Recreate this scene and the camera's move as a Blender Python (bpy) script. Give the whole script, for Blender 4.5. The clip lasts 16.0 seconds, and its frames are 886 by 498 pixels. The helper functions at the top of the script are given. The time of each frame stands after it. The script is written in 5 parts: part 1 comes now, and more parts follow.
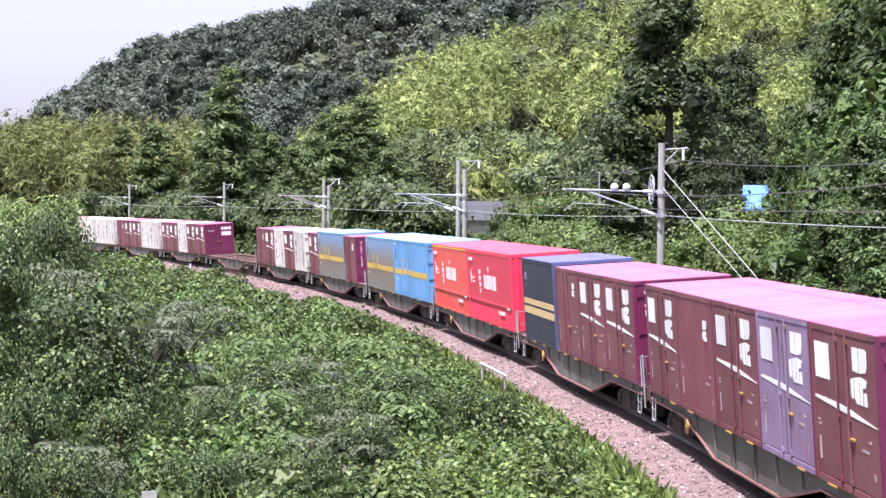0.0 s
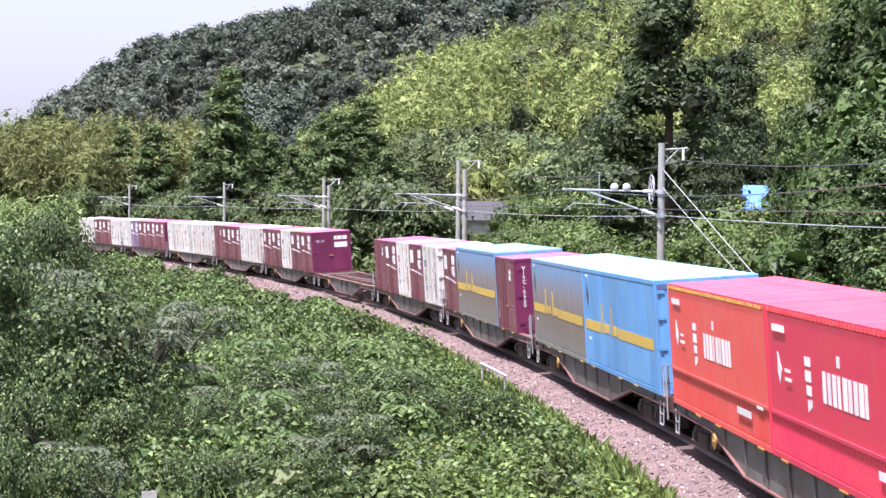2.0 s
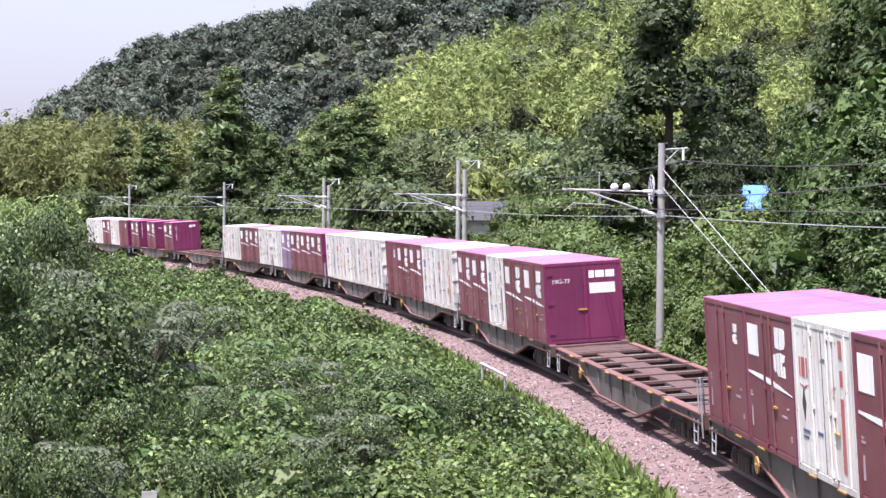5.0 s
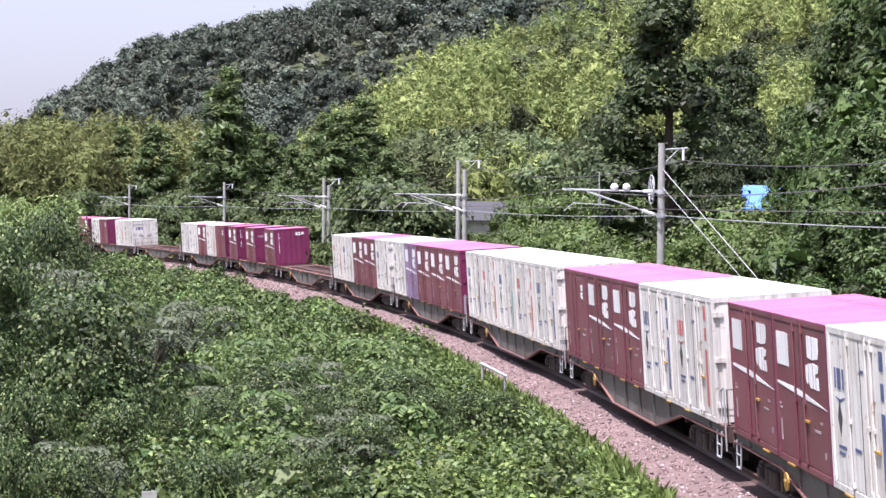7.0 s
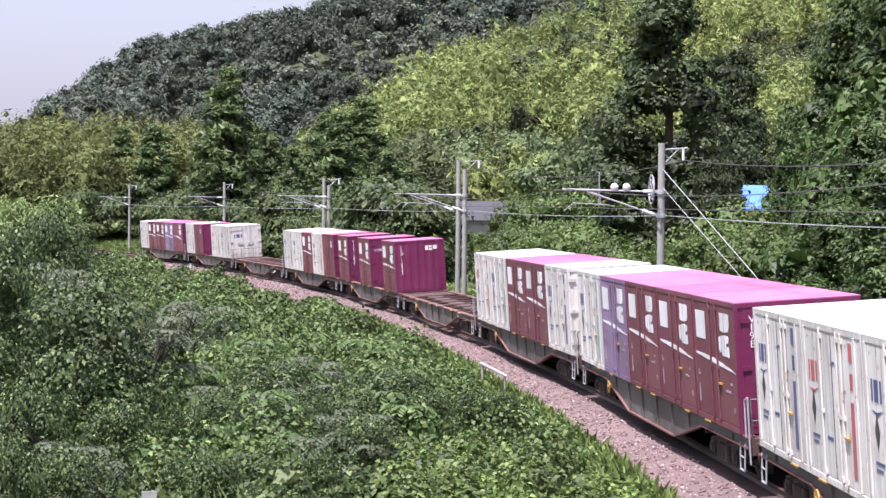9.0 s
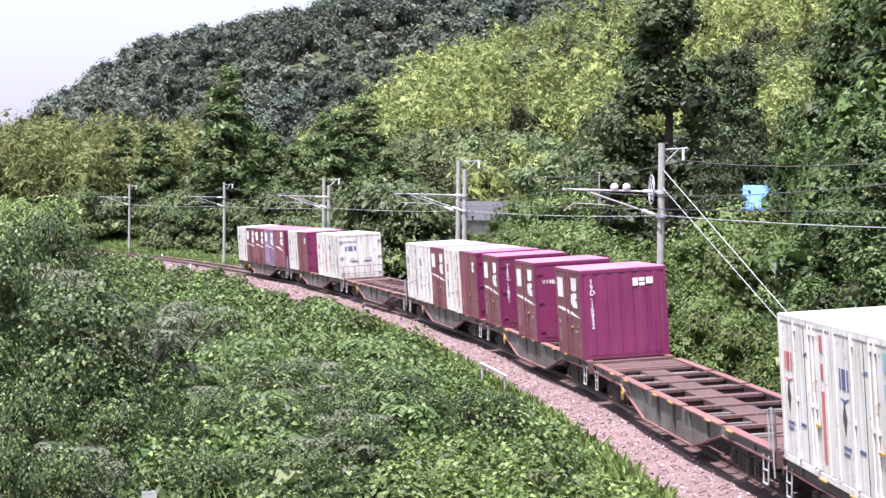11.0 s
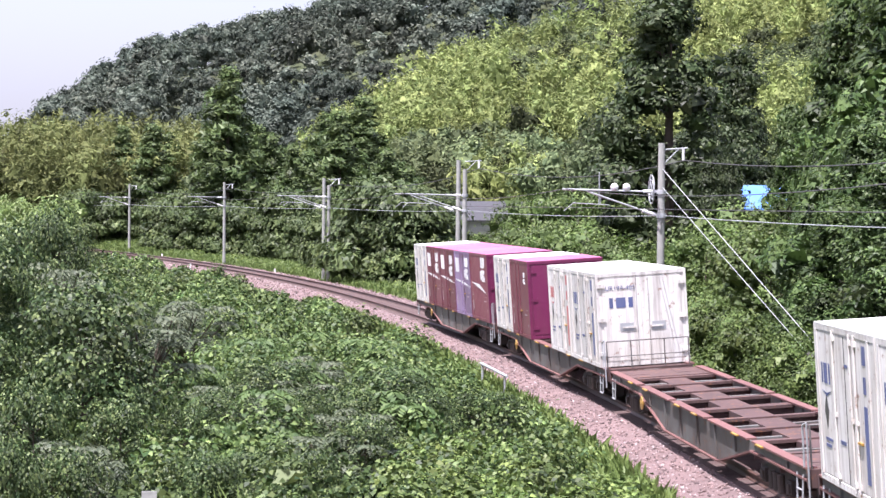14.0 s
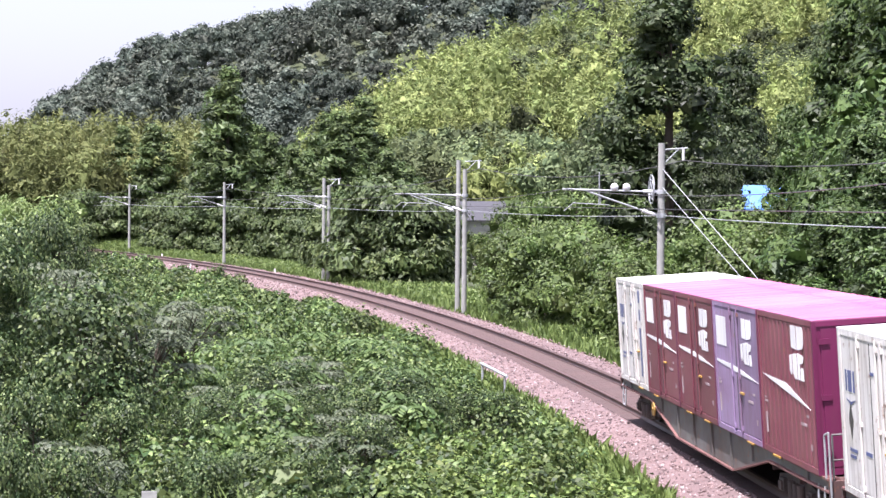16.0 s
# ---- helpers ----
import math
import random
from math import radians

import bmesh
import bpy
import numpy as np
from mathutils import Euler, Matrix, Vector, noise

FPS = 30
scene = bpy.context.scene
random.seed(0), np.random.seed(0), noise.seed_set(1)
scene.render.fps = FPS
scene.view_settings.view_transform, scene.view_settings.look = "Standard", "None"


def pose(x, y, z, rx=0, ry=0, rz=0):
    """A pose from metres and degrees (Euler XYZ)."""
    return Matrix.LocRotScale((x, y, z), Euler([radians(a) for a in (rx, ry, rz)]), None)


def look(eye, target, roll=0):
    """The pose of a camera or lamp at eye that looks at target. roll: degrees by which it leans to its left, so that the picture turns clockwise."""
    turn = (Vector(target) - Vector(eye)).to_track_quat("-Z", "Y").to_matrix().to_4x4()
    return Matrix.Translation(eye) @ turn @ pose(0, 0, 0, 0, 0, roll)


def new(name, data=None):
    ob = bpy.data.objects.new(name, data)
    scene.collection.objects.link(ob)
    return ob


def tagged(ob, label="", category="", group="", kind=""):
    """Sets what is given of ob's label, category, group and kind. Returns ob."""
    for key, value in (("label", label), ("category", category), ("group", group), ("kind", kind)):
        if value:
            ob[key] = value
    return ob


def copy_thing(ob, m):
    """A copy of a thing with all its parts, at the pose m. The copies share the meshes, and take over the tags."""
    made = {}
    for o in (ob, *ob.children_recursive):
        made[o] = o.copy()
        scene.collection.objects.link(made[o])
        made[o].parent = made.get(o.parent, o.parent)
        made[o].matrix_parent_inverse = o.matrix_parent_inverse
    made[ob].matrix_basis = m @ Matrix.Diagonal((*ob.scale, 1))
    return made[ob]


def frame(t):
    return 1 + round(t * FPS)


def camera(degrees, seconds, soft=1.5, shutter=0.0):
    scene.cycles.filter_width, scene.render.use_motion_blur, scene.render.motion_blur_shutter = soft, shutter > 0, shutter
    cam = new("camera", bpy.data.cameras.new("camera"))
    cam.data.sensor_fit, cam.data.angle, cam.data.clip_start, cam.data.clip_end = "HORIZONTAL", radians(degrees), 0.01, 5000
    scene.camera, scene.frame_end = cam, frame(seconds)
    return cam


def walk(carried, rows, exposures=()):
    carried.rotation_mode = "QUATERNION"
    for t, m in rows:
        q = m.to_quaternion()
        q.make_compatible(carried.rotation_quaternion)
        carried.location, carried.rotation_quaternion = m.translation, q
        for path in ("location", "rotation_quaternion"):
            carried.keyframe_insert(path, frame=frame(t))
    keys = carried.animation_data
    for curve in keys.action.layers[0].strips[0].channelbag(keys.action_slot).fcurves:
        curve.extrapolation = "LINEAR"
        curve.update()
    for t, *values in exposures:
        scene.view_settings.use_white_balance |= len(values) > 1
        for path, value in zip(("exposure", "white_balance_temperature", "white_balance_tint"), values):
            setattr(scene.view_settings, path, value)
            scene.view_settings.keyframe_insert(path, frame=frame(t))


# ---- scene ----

# ================= camera =================
cam = camera(24.21, 16.0)
EYE = (0.0, 0.0, 5.34)
STAND = look(EYE, (0.0, 100.0, 5.34 - 2.327), 0.454)
walk(cam, [(0.0, STAND), (16.0, STAND)], [(0.0, 1.42, 5950, 23), (3.5, 1.34, 5950, 23), (6.5, 1.24, 5950, 23), (9.2, 1.12, 5950, 23), (11.3, 1.52, 5950, 23), (14.0, 1.4, 5950, 23), (16.0, 1.48, 5950, 23)])

# ================= light =================
world = bpy.data.worlds.new("sky")
scene.world = world
world.use_nodes = True
wn = world.node_tree
sky = wn.nodes.new("ShaderNodeTexSky")
sky.sky_type = "NISHITA"
sky.sun_disc = False
SUN_DIR = Vector((-0.21, -0.27, 0.94)).normalized()
sky.sun_elevation = math.asin(SUN_DIR.z)
sky.sun_rotation = math.atan2(SUN_DIR.x, SUN_DIR.y)
sky.air_density, sky.dust_density, sky.ozone_density = 1.0, 4.5, 1.0
wn.nodes["Background"].inputs["Strength"].default_value = 0.12
haze = wn.nodes.new("ShaderNodeMix")
haze.data_type = "RGBA"
haze.inputs[0].default_value = 0.55
haze.inputs[7].default_value = (3.5, 3.5, 3.8, 1)
wn.links.new(sky.outputs["Color"], haze.inputs[6])
wn.links.new(haze.outputs[2], wn.nodes["Background"].inputs["Color"])
sun = new("sun", bpy.data.lights.new("sun", "SUN"))
sun.data.energy, sun.data.angle, sun.data.color = 5.0, radians(0.53), (1.0, 0.95, 0.88)
sun.matrix_world = look((0, 0, 60), Vector((0, 0, 60)) - SUN_DIR)

# ================= materials =================
MATS = {}


def nodes_of(name):
    m = bpy.data.materials.new(name)
    m.use_nodes = True
    nt = m.node_tree
    return m, nt, nt.nodes["Principled BSDF"]


def noise_node(nt, scale, detail=4.0, rough=0.6, space="Object"):
    tc = nt.nodes.new("ShaderNodeTexCoord")
    n = nt.nodes.new("ShaderNodeTexNoise")
    n.inputs["Scale"].default_value, n.inputs["Detail"].default_value, n.inputs["Roughness"].default_value = scale, detail, rough
    nt.links.new(tc.outputs[space], n.inputs["Vector"])
    return n


def ramp(nt, src, stops):
    r = nt.nodes.new("ShaderNodeValToRGB")
    r.color_ramp.elements[0].position, r.color_ramp.elements[0].color = stops[0][0], (*stops[0][1], 1)
    r.color_ramp.elements[1].position, r.color_ramp.elements[1].color = stops[-1][0], (*stops[-1][1], 1)
    for p, c in stops[1:-1]:
        e = r.color_ramp.elements.new(p)
        e.color = (*c, 1)
    nt.links.new(src, r.inputs["Fac"])
    return r.outputs["Color"]


def mixc(nt, fac, a, b, mode="MIX"):
    m = nt.nodes.new("ShaderNodeMix")
    m.data_type, m.blend_type = "RGBA", mode
    for sock, v in ((m.inputs[0], fac), (m.inputs[6], a), (m.inputs[7], b)):
        if isinstance(v, (int, float)):
            sock.default_value = v
        elif isinstance(v, tuple):
            sock.default_value = (*v, 1)
        else:
            nt.links.new(v, sock)
    return m.outputs[2]


def bump(nt, p, src, strength, dist=0.01):
    b = nt.nodes.new("ShaderNodeBump")
    b.inputs["Strength"].default_value, b.inputs["Distance"].default_value = strength, dist
    nt.links.new(src, b.inputs["Height"])
    nt.links.new(b.outputs["Normal"], p.inputs["Normal"])


def foliage(name, dark, mid, light, patch=0.25, through_light=0.22, gloss=0.55, shine=0.32):
    """Leaves: each leaf its own tone, larger patches of tone, some light through the blade."""
    m, nt, p = nodes_of(name)
    geo = nt.nodes.new("ShaderNodeNewGeometry")
    c = ramp(nt, geo.outputs["Random Per Island"], [(0.0, dark), (0.55, mid), (1.0, light)])
    n = noise_node(nt, patch, 3.0)
    c = mixc(nt, 1.0, c, ramp(nt, n.outputs["Fac"], [(0.3, (0.7, 0.76, 0.7)), (0.7, (1.2, 1.15, 1.0))]), "MULTIPLY")
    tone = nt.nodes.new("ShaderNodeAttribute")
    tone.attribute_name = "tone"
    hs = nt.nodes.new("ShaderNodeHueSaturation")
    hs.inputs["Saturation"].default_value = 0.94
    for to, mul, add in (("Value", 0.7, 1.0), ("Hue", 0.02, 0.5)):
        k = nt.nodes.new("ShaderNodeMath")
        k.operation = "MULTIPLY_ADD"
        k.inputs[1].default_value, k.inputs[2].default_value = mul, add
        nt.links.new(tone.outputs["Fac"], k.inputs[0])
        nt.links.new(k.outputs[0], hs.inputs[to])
    nt.links.new(c, hs.inputs["Color"])
    c = hs.outputs[0]
    nt.links.new(c, p.inputs["Base Color"])
    p.inputs["Roughness"].default_value = gloss
    p.inputs["Specular IOR Level"].default_value = shine
    tr = nt.nodes.new("ShaderNodeBsdfTranslucent")
    nt.links.new(c, tr.inputs["Color"])
    mx = nt.nodes.new("ShaderNodeMixShader")
    mx.inputs[0].default_value = through_light
    nt.links.new(p.outputs[0], mx.inputs[1])
    nt.links.new(tr.outputs[0], mx.inputs[2])
    nt.links.new(mx.outputs[0], nt.nodes["Material Output"].inputs["Surface"])
    return m


def paint(name, base, worn, grime=0.35, rough=0.45, streak=True, rust=0.0, metal=0.0):
    """Painted steel: chalked patches, dirt runs down the wall, rust spots; tone differs from thing to thing."""
    m, nt, p = nodes_of(name)
    big = noise_node(nt, 0.9, 5.0)
    fac = ramp(nt, big.outputs["Fac"], [(0.35, (0, 0, 0)), (0.7, (1, 1, 1))])
    c = mixc(nt, fac, base, worn)
    if streak:
        tc = nt.nodes.new("ShaderNodeTexCoord")
        mp = nt.nodes.new("ShaderNodeMapping")
        mp.inputs["Scale"].default_value = (7.0, 7.0, 0.5)
        nt.links.new(tc.outputs["Object"], mp.inputs["Vector"])
        n2 = nt.nodes.new("ShaderNodeTexNoise")
        n2.inputs["Scale"].default_value, n2.inputs["Detail"].default_value = 1.5, 4.0
        nt.links.new(mp.outputs[0], n2.inputs["Vector"])
        f2 = ramp(nt, n2.outputs["Fac"], [(0.45, (0, 0, 0)), (0.75, (grime, grime, grime))])
        c = mixc(nt, f2, c, (0.13, 0.09, 0.07))
    if rust:
        n3 = noise_node(nt, 5.0, 6.0, 0.7)
        f3 = ramp(nt, n3.outputs["Fac"], [(0.62 - rust * 0.15, (0, 0, 0)), (0.72 - rust * 0.1, (1, 1, 1))])
        c = mixc(nt, f3, c, (0.2, 0.085, 0.04))
    oi = nt.nodes.new("ShaderNodeObjectInfo")
    hs = nt.nodes.new("ShaderNodeHueSaturation")
    mr = nt.nodes.new("ShaderNodeMapRange")
    mr.inputs["To Min"].default_value, mr.inputs["To Max"].default_value = 0.85, 1.15
    nt.links.new(oi.outputs["Random"], mr.inputs["Value"])
    nt.links.new(mr.outputs[0], hs.inputs["Value"])
    nt.links.new(c, hs.inputs["Color"])
    nt.links.new(hs.outputs[0], p.inputs["Base Color"])
    p.inputs["Roughness"].default_value = rough
    p.inputs["Metallic"].default_value = metal
    fine = noise_node(nt, 30.0, 3.0)
    bump(nt, p, fine.outputs["Fac"], 0.15, 0.004)
    return m


def earth(name, a, b, scale, rough=0.95, relief=0.6):
    m, nt, p = nodes_of(name)
    n1, n2 = noise_node(nt, scale, 6.0, 0.7), noise_node(nt, scale * 0.06, 3.0)
    c = mixc(nt, n1.outputs["Fac"], a, b)
    c = mixc(nt, 0.5, c, ramp(nt, n2.outputs["Fac"], [(0.3, a), (0.7, b)]))
    nt.links.new(c, p.inputs["Base Color"])
    p.inputs["Roughness"].default_value = rough
    bump(nt, p, n1.outputs["Fac"], relief, 0.05)
    return m


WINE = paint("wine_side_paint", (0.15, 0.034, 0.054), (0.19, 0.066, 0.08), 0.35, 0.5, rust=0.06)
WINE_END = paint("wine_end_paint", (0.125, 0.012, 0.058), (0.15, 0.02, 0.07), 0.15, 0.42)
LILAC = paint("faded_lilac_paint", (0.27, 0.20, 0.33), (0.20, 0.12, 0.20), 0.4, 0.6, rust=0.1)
# wine roofs: the sun's highlight is put into this pink, besides some chalking
PINK_ROOF = paint("sunlit_chalked_pink_roof_paint", (0.34, 0.09, 0.19), (0.40, 0.14, 0.25), 0.08, 0.5, streak=False)
IVORY = paint("ivory_paint", (0.69, 0.68, 0.65), (0.60, 0.57, 0.52), 0.5, 0.5, rust=0.24)
IVORY_ROOF = paint("ivory_roof_paint", (0.66, 0.66, 0.63), (0.58, 0.57, 0.54), 0.05, 0.5, streak=False)
BLUE = paint("blue_paint", (0.10, 0.30, 0.62), (0.16, 0.36, 0.60), 0.3, 0.45)
BLUE_ROOF = paint("sky_blue_roof_paint", (0.17, 0.40, 0.56), (0.24, 0.47, 0.60), 0.05, 0.5, streak=False)


def stained(name, top, low, height):
    """Paint whose lower part is stained by rust water and dust, in runs of uneven length."""
    m, nt, p = nodes_of(name)
    tc = nt.nodes.new("ShaderNodeTexCoord")
    sep = nt.nodes.new("ShaderNodeSeparateXYZ")
    nt.links.new(tc.outputs["Object"], sep.inputs[0])
    mp = nt.nodes.new("ShaderNodeMapping")
    mp.inputs["Scale"].default_value = (6.0, 6.0, 0.35)
    nt.links.new(tc.outputs["Object"], mp.inputs["Vector"])
    n = nt.nodes.new("ShaderNodeTexNoise")
    n.inputs["Scale"].default_value, n.inputs["Detail"].default_value = 1.2, 4.0
    nt.links.new(mp.outputs[0], n.inputs["Vector"])
    k = nt.nodes.new("ShaderNodeMath")
    k.operation = "MULTIPLY_ADD"
    k.inputs[1].default_value = 1.5
    nt.links.new(n.outputs["Fac"], k.inputs[0])
    nt.links.new(sep.outputs["Z"], k.inputs[2])
    d = nt.nodes.new("ShaderNodeMath")
    d.operation = "DIVIDE"
    d.inputs[1].default_value = height + 0.75
    nt.links.new(k.outputs[0], d.inputs[0])
    c = ramp(nt, d.outputs[0], [(0.25, (0.20, 0.21, 0.19)), (0.5, low), (0.72, (0.24, 0.23, 0.24)), (0.92, top)])
    n2 = noise_node(nt, 2.0, 5.0)
    c = mixc(nt, n2.outputs["Fac"], c, mixc(nt, 0.4, c, (0.16, 0.11, 0.08)))
    nt.links.new(c, p.inputs["Base Color"])
    p.inputs["Roughness"].default_value = 0.6
    return m


RUSTY_BLUE = stained("rust_stained_blue_paint", (0.17, 0.33, 0.55), (0.19, 0.145, 0.11), 2.6)
RED = paint("red_paint", (0.72, 0.035, 0.10), (0.72, 0.06, 0.10), 0.12, 0.4)
RED_OLD = paint("faded_red_paint", (0.68, 0.07, 0.06), (0.66, 0.11, 0.09), 0.2, 0.5)
RED_ROOF = paint("red_roof_paint", (0.58, 0.05, 0.10), (0.60, 0.09, 0.13), 0.05, 0.5, streak=False)
NAVY = paint("navy_paint", (0.014, 0.018, 0.042), (0.024, 0.028, 0.05), 0.08, 0.5)
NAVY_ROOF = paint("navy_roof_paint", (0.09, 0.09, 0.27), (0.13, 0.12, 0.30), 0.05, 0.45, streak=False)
WHITE = paint("white_marking_paint", (0.82, 0.82, 0.82), (0.72, 0.70, 0.70), 0.15, 0.5)
FADED = paint("faded_stencil_paint", (0.46, 0.38, 0.39), (0.33, 0.25, 0.26), 0.4, 0.6)
YELLOW = paint("yellow_band_paint", (0.62, 0.42, 0.06), (0.50, 0.34, 0.10), 0.2, 0.5)
TAN = paint("tan_band_paint", (0.62, 0.44, 0.20), (0.55, 0.40, 0.20), 0.2, 0.5)
BARBLUE = paint("blue_marking_paint", (0.075, 0.095, 0.22), (0.11, 0.13, 0.24), 0.2, 0.5)
BARRED = paint("red_marking_paint", (0.45, 0.10, 0.11), (0.42, 0.15, 0.14), 0.2, 0.5)
BARTEAL = paint("teal_marking_paint", (0.16, 0.36, 0.38), (0.2, 0.38, 0.4), 0.2, 0.5)
BLACKP = paint("dark_marking_paint", (0.04, 0.04, 0.045), (0.07, 0.065, 0.06), 0.2, 0.5)
STEEL = paint("wagon_frame_paint", (0.15, 0.155, 0.148), (0.085, 0.07, 0.063), 0.55, 0.65, rust=0.2)
DECK = paint("rusted_deck_steel", (0.085, 0.045, 0.042), (0.055, 0.032, 0.03), 0.3, 0.8, rust=0.35)
REDSILL = paint("rust_red_sill_paint", (0.17, 0.075, 0.068), (0.12, 0.055, 0.05), 0.4, 0.7, rust=0.2)
BOGIE = paint("grimy_bogie_steel", (0.035, 0.028, 0.025), (0.06, 0.045, 0.04), 0.3, 0.8)
LOCK = paint("yellow_lock_paint", (0.45, 0.27, 0.03), (0.3, 0.17, 0.05), 0.3, 0.5)
GALV = paint("galvanised_steel", (0.42, 0.44, 0.45), (0.34, 0.35, 0.36), 0.1, 0.5, streak=False, metal=0.3)
SLEEPER = earth("grimy_sleeper", (0.11, 0.075, 0.065), (0.06, 0.042, 0.038), 5.0)
POLEC = earth("pole_concrete", (0.33, 0.335, 0.31), (0.23, 0.23, 0.215), 2.0)
BALLAST = earth("ballast_stone", (0.20, 0.135, 0.13), (0.09, 0.062, 0.06), 14.0)
BED_BROWN = earth("brake_dust_ballast", (0.10, 0.058, 0.053), (0.05, 0.032, 0.03), 14.0)
RAILM = paint("rusty_rail_steel", (0.085, 0.045, 0.036), (0.06, 0.034, 0.028), 0.2, 0.55, streak=False)
GROUNDM = earth("weedy_soil", (0.035, 0.055, 0.018), (0.055, 0.055, 0.028), 0.6)
BARK = earth("bark", (0.10, 0.075, 0.055), (0.05, 0.04, 0.03), 6.0)
F_BAMBOO = foliage("bamboo_leaves", (0.115, 0.15, 0.05), (0.2, 0.245, 0.082), (0.29, 0.335, 0.12), 0.03, shine=0.08)
# far forest: distance haze is mixed into these lifted, grey-blue greens
F_FOREST = foliage("haze_greyed_forest_leaves", (0.045, 0.06, 0.05), (0.085, 0.103, 0.086), (0.14, 0.158, 0.135), 0.02, shine=0.08)
F_CONIFER = foliage("cedar_needles", (0.035, 0.06, 0.018), (0.07, 0.11, 0.032), (0.125, 0.17, 0.055), 0.2)
F_BROAD = foliage("broad_leaves", (0.035, 0.058, 0.018), (0.07, 0.105, 0.032), (0.14, 0.18, 0.065), 0.3)
F_LIGHT = foliage("light_shrub_leaves", (0.04, 0.07, 0.013), (0.08, 0.125, 0.026), (0.14, 0.19, 0.05), 0.35)
F_KUDZU = foliage("vine_leaves", (0.02, 0.046, 0.012), (0.072, 0.118, 0.029), (0.17, 0.225, 0.07), 0.5)
F_FROND = foliage("frond_leaflets", (0.045, 0.085, 0.022), (0.08, 0.135, 0.036), (0.125, 0.185, 0.06), 0.5)
F_GRASS = foliage("grass_blades", (0.07, 0.115, 0.025), (0.12, 0.18, 0.042), (0.18, 0.245, 0.07), 0.5)
F_MIXED = foliage("slope_tree_leaves", (0.05, 0.07, 0.036), (0.09, 0.115, 0.057), (0.14, 0.17, 0.08), 0.05, shine=0.08)
F_GROVE = foliage("grove_bamboo_leaves", (0.085, 0.1, 0.038), (0.135, 0.155, 0.056), (0.19, 0.205, 0.078), 0.05, shine=0.08)
F_DARK = foliage("evergreen_leaves", (0.018, 0.032, 0.01), (0.034, 0.056, 0.017), (0.075, 0.1, 0.036), 0.4)
F_SIDE = foliage("cutting_tree_leaves", (0.024, 0.05, 0.01), (0.05, 0.09, 0.02), (0.1, 0.15, 0.04), 0.4)
F_VINE = foliage("hanging_vine_leaves", (0.016, 0.034, 0.01), (0.05, 0.088, 0.026), (0.17, 0.22, 0.08), 0.6)
F_PALE = foliage("pale_vine_leaves", (0.05, 0.09, 0.016), (0.1, 0.155, 0.03), (0.19, 0.25, 0.065), 0.7)
F_DUSKY = foliage("dusky_leaflets", (0.05, 0.068, 0.042), (0.085, 0.108, 0.066), (0.13, 0.155, 0.095), 0.7)
F_BRIGHT = foliage("bamboo_grass_leaves", (0.09, 0.14, 0.035), (0.14, 0.2, 0.055), (0.19, 0.25, 0.08), 0.5)
HAZE_HILL = earth("haze_tinted_far_slopes", (0.34, 0.42, 0.52), (0.30, 0.38, 0.48), 0.01)
PLASTER = earth("pale_plaster", (0.55, 0.53, 0.50), (0.45, 0.43, 0.40), 2.0)
SLATE = earth("grey_roof_tiles", (0.06, 0.06, 0.068), (0.04, 0.04, 0.045), 5.0)
BLUETILE = paint("blue_roof_tiles", (0.06, 0.16, 0.46), (0.09, 0.20, 0.45), 0.1, 0.4, streak=False)


def stone_mix(name):
    """Broken stone: pink, grey and brown pieces mixed."""
    m, nt, p = nodes_of(name)
    geo = nt.nodes.new("ShaderNodeNewGeometry")
    nt.links.new(ramp(nt, geo.outputs["Random Per Island"], [(0.0, (0.07, 0.05, 0.05)), (0.4, (0.17, 0.115, 0.11)), (0.8, (0.25, 0.175, 0.165)), (1.0, (0.33, 0.28, 0.27))]), p.inputs["Base Color"])
    p.inputs["Roughness"].default_value = 0.9
    return m


STONES = stone_mix("mixed_ballast_stones")

# ================= small tools =================


def mesh_np(name, verts, quads, tone=None):
    """A mesh from arrays of corners and four-cornered faces."""
    me = bpy.data.meshes.new(name)
    v, q = np.asarray(verts, np.float32), np.asarray(quads, np.int32)
    me.vertices.add(len(v))
    me.vertices.foreach_set("co", v.ravel())
    me.loops.add(q.size)
    me.loops.foreach_set("vertex_index", q.ravel())
    me.polygons.add(len(q))
    me.polygons.foreach_set("loop_start", np.arange(0, q.size, q.shape[1], dtype=np.int32))
    me.update(calc_edges=True)
    if tone is not None:
        me.attributes.new("tone", "FLOAT", "FACE").data.foreach_set("value", np.asarray(tone, np.float32))
    return me


def part(name, shape, material, parent=None, label=""):
    """Links a bmesh or mesh as one mesh object, under a thing or under a part."""
    me = shape
    if isinstance(shape, bmesh.types.BMesh):
        bmesh.ops.recalc_face_normals(shape, faces=shape.faces)
        me = bpy.data.meshes.new(name)
        shape.to_mesh(me)
        shape.free()
    if material and not me.materials:
        for m in material if isinstance(material, tuple) else (material,):
            me.materials.append(m)
    ob = new(name, me)
    ob.parent = parent
    return tagged(ob, label) if label else ob


def box(bm, x0, x1, y0, y1, z0, z1):
    v = [bm.verts.new(c) for c in ((x0, y0, z0), (x1, y0, z0), (x1, y1, z0), (x0, y1, z0), (x0, y0, z1), (x1, y0, z1), (x1, y1, z1), (x0, y1, z1))]
    for f in ((3, 2, 1, 0), (4, 5, 6, 7), (0, 1, 5, 4), (1, 2, 6, 5), (2, 3, 7, 6), (3, 0, 4, 7)):
        bm.faces.new([v[i] for i in f])


def boxes(*spans):
    bm = bmesh.new()
    for s in spans:
        box(bm, *s)
    return bm


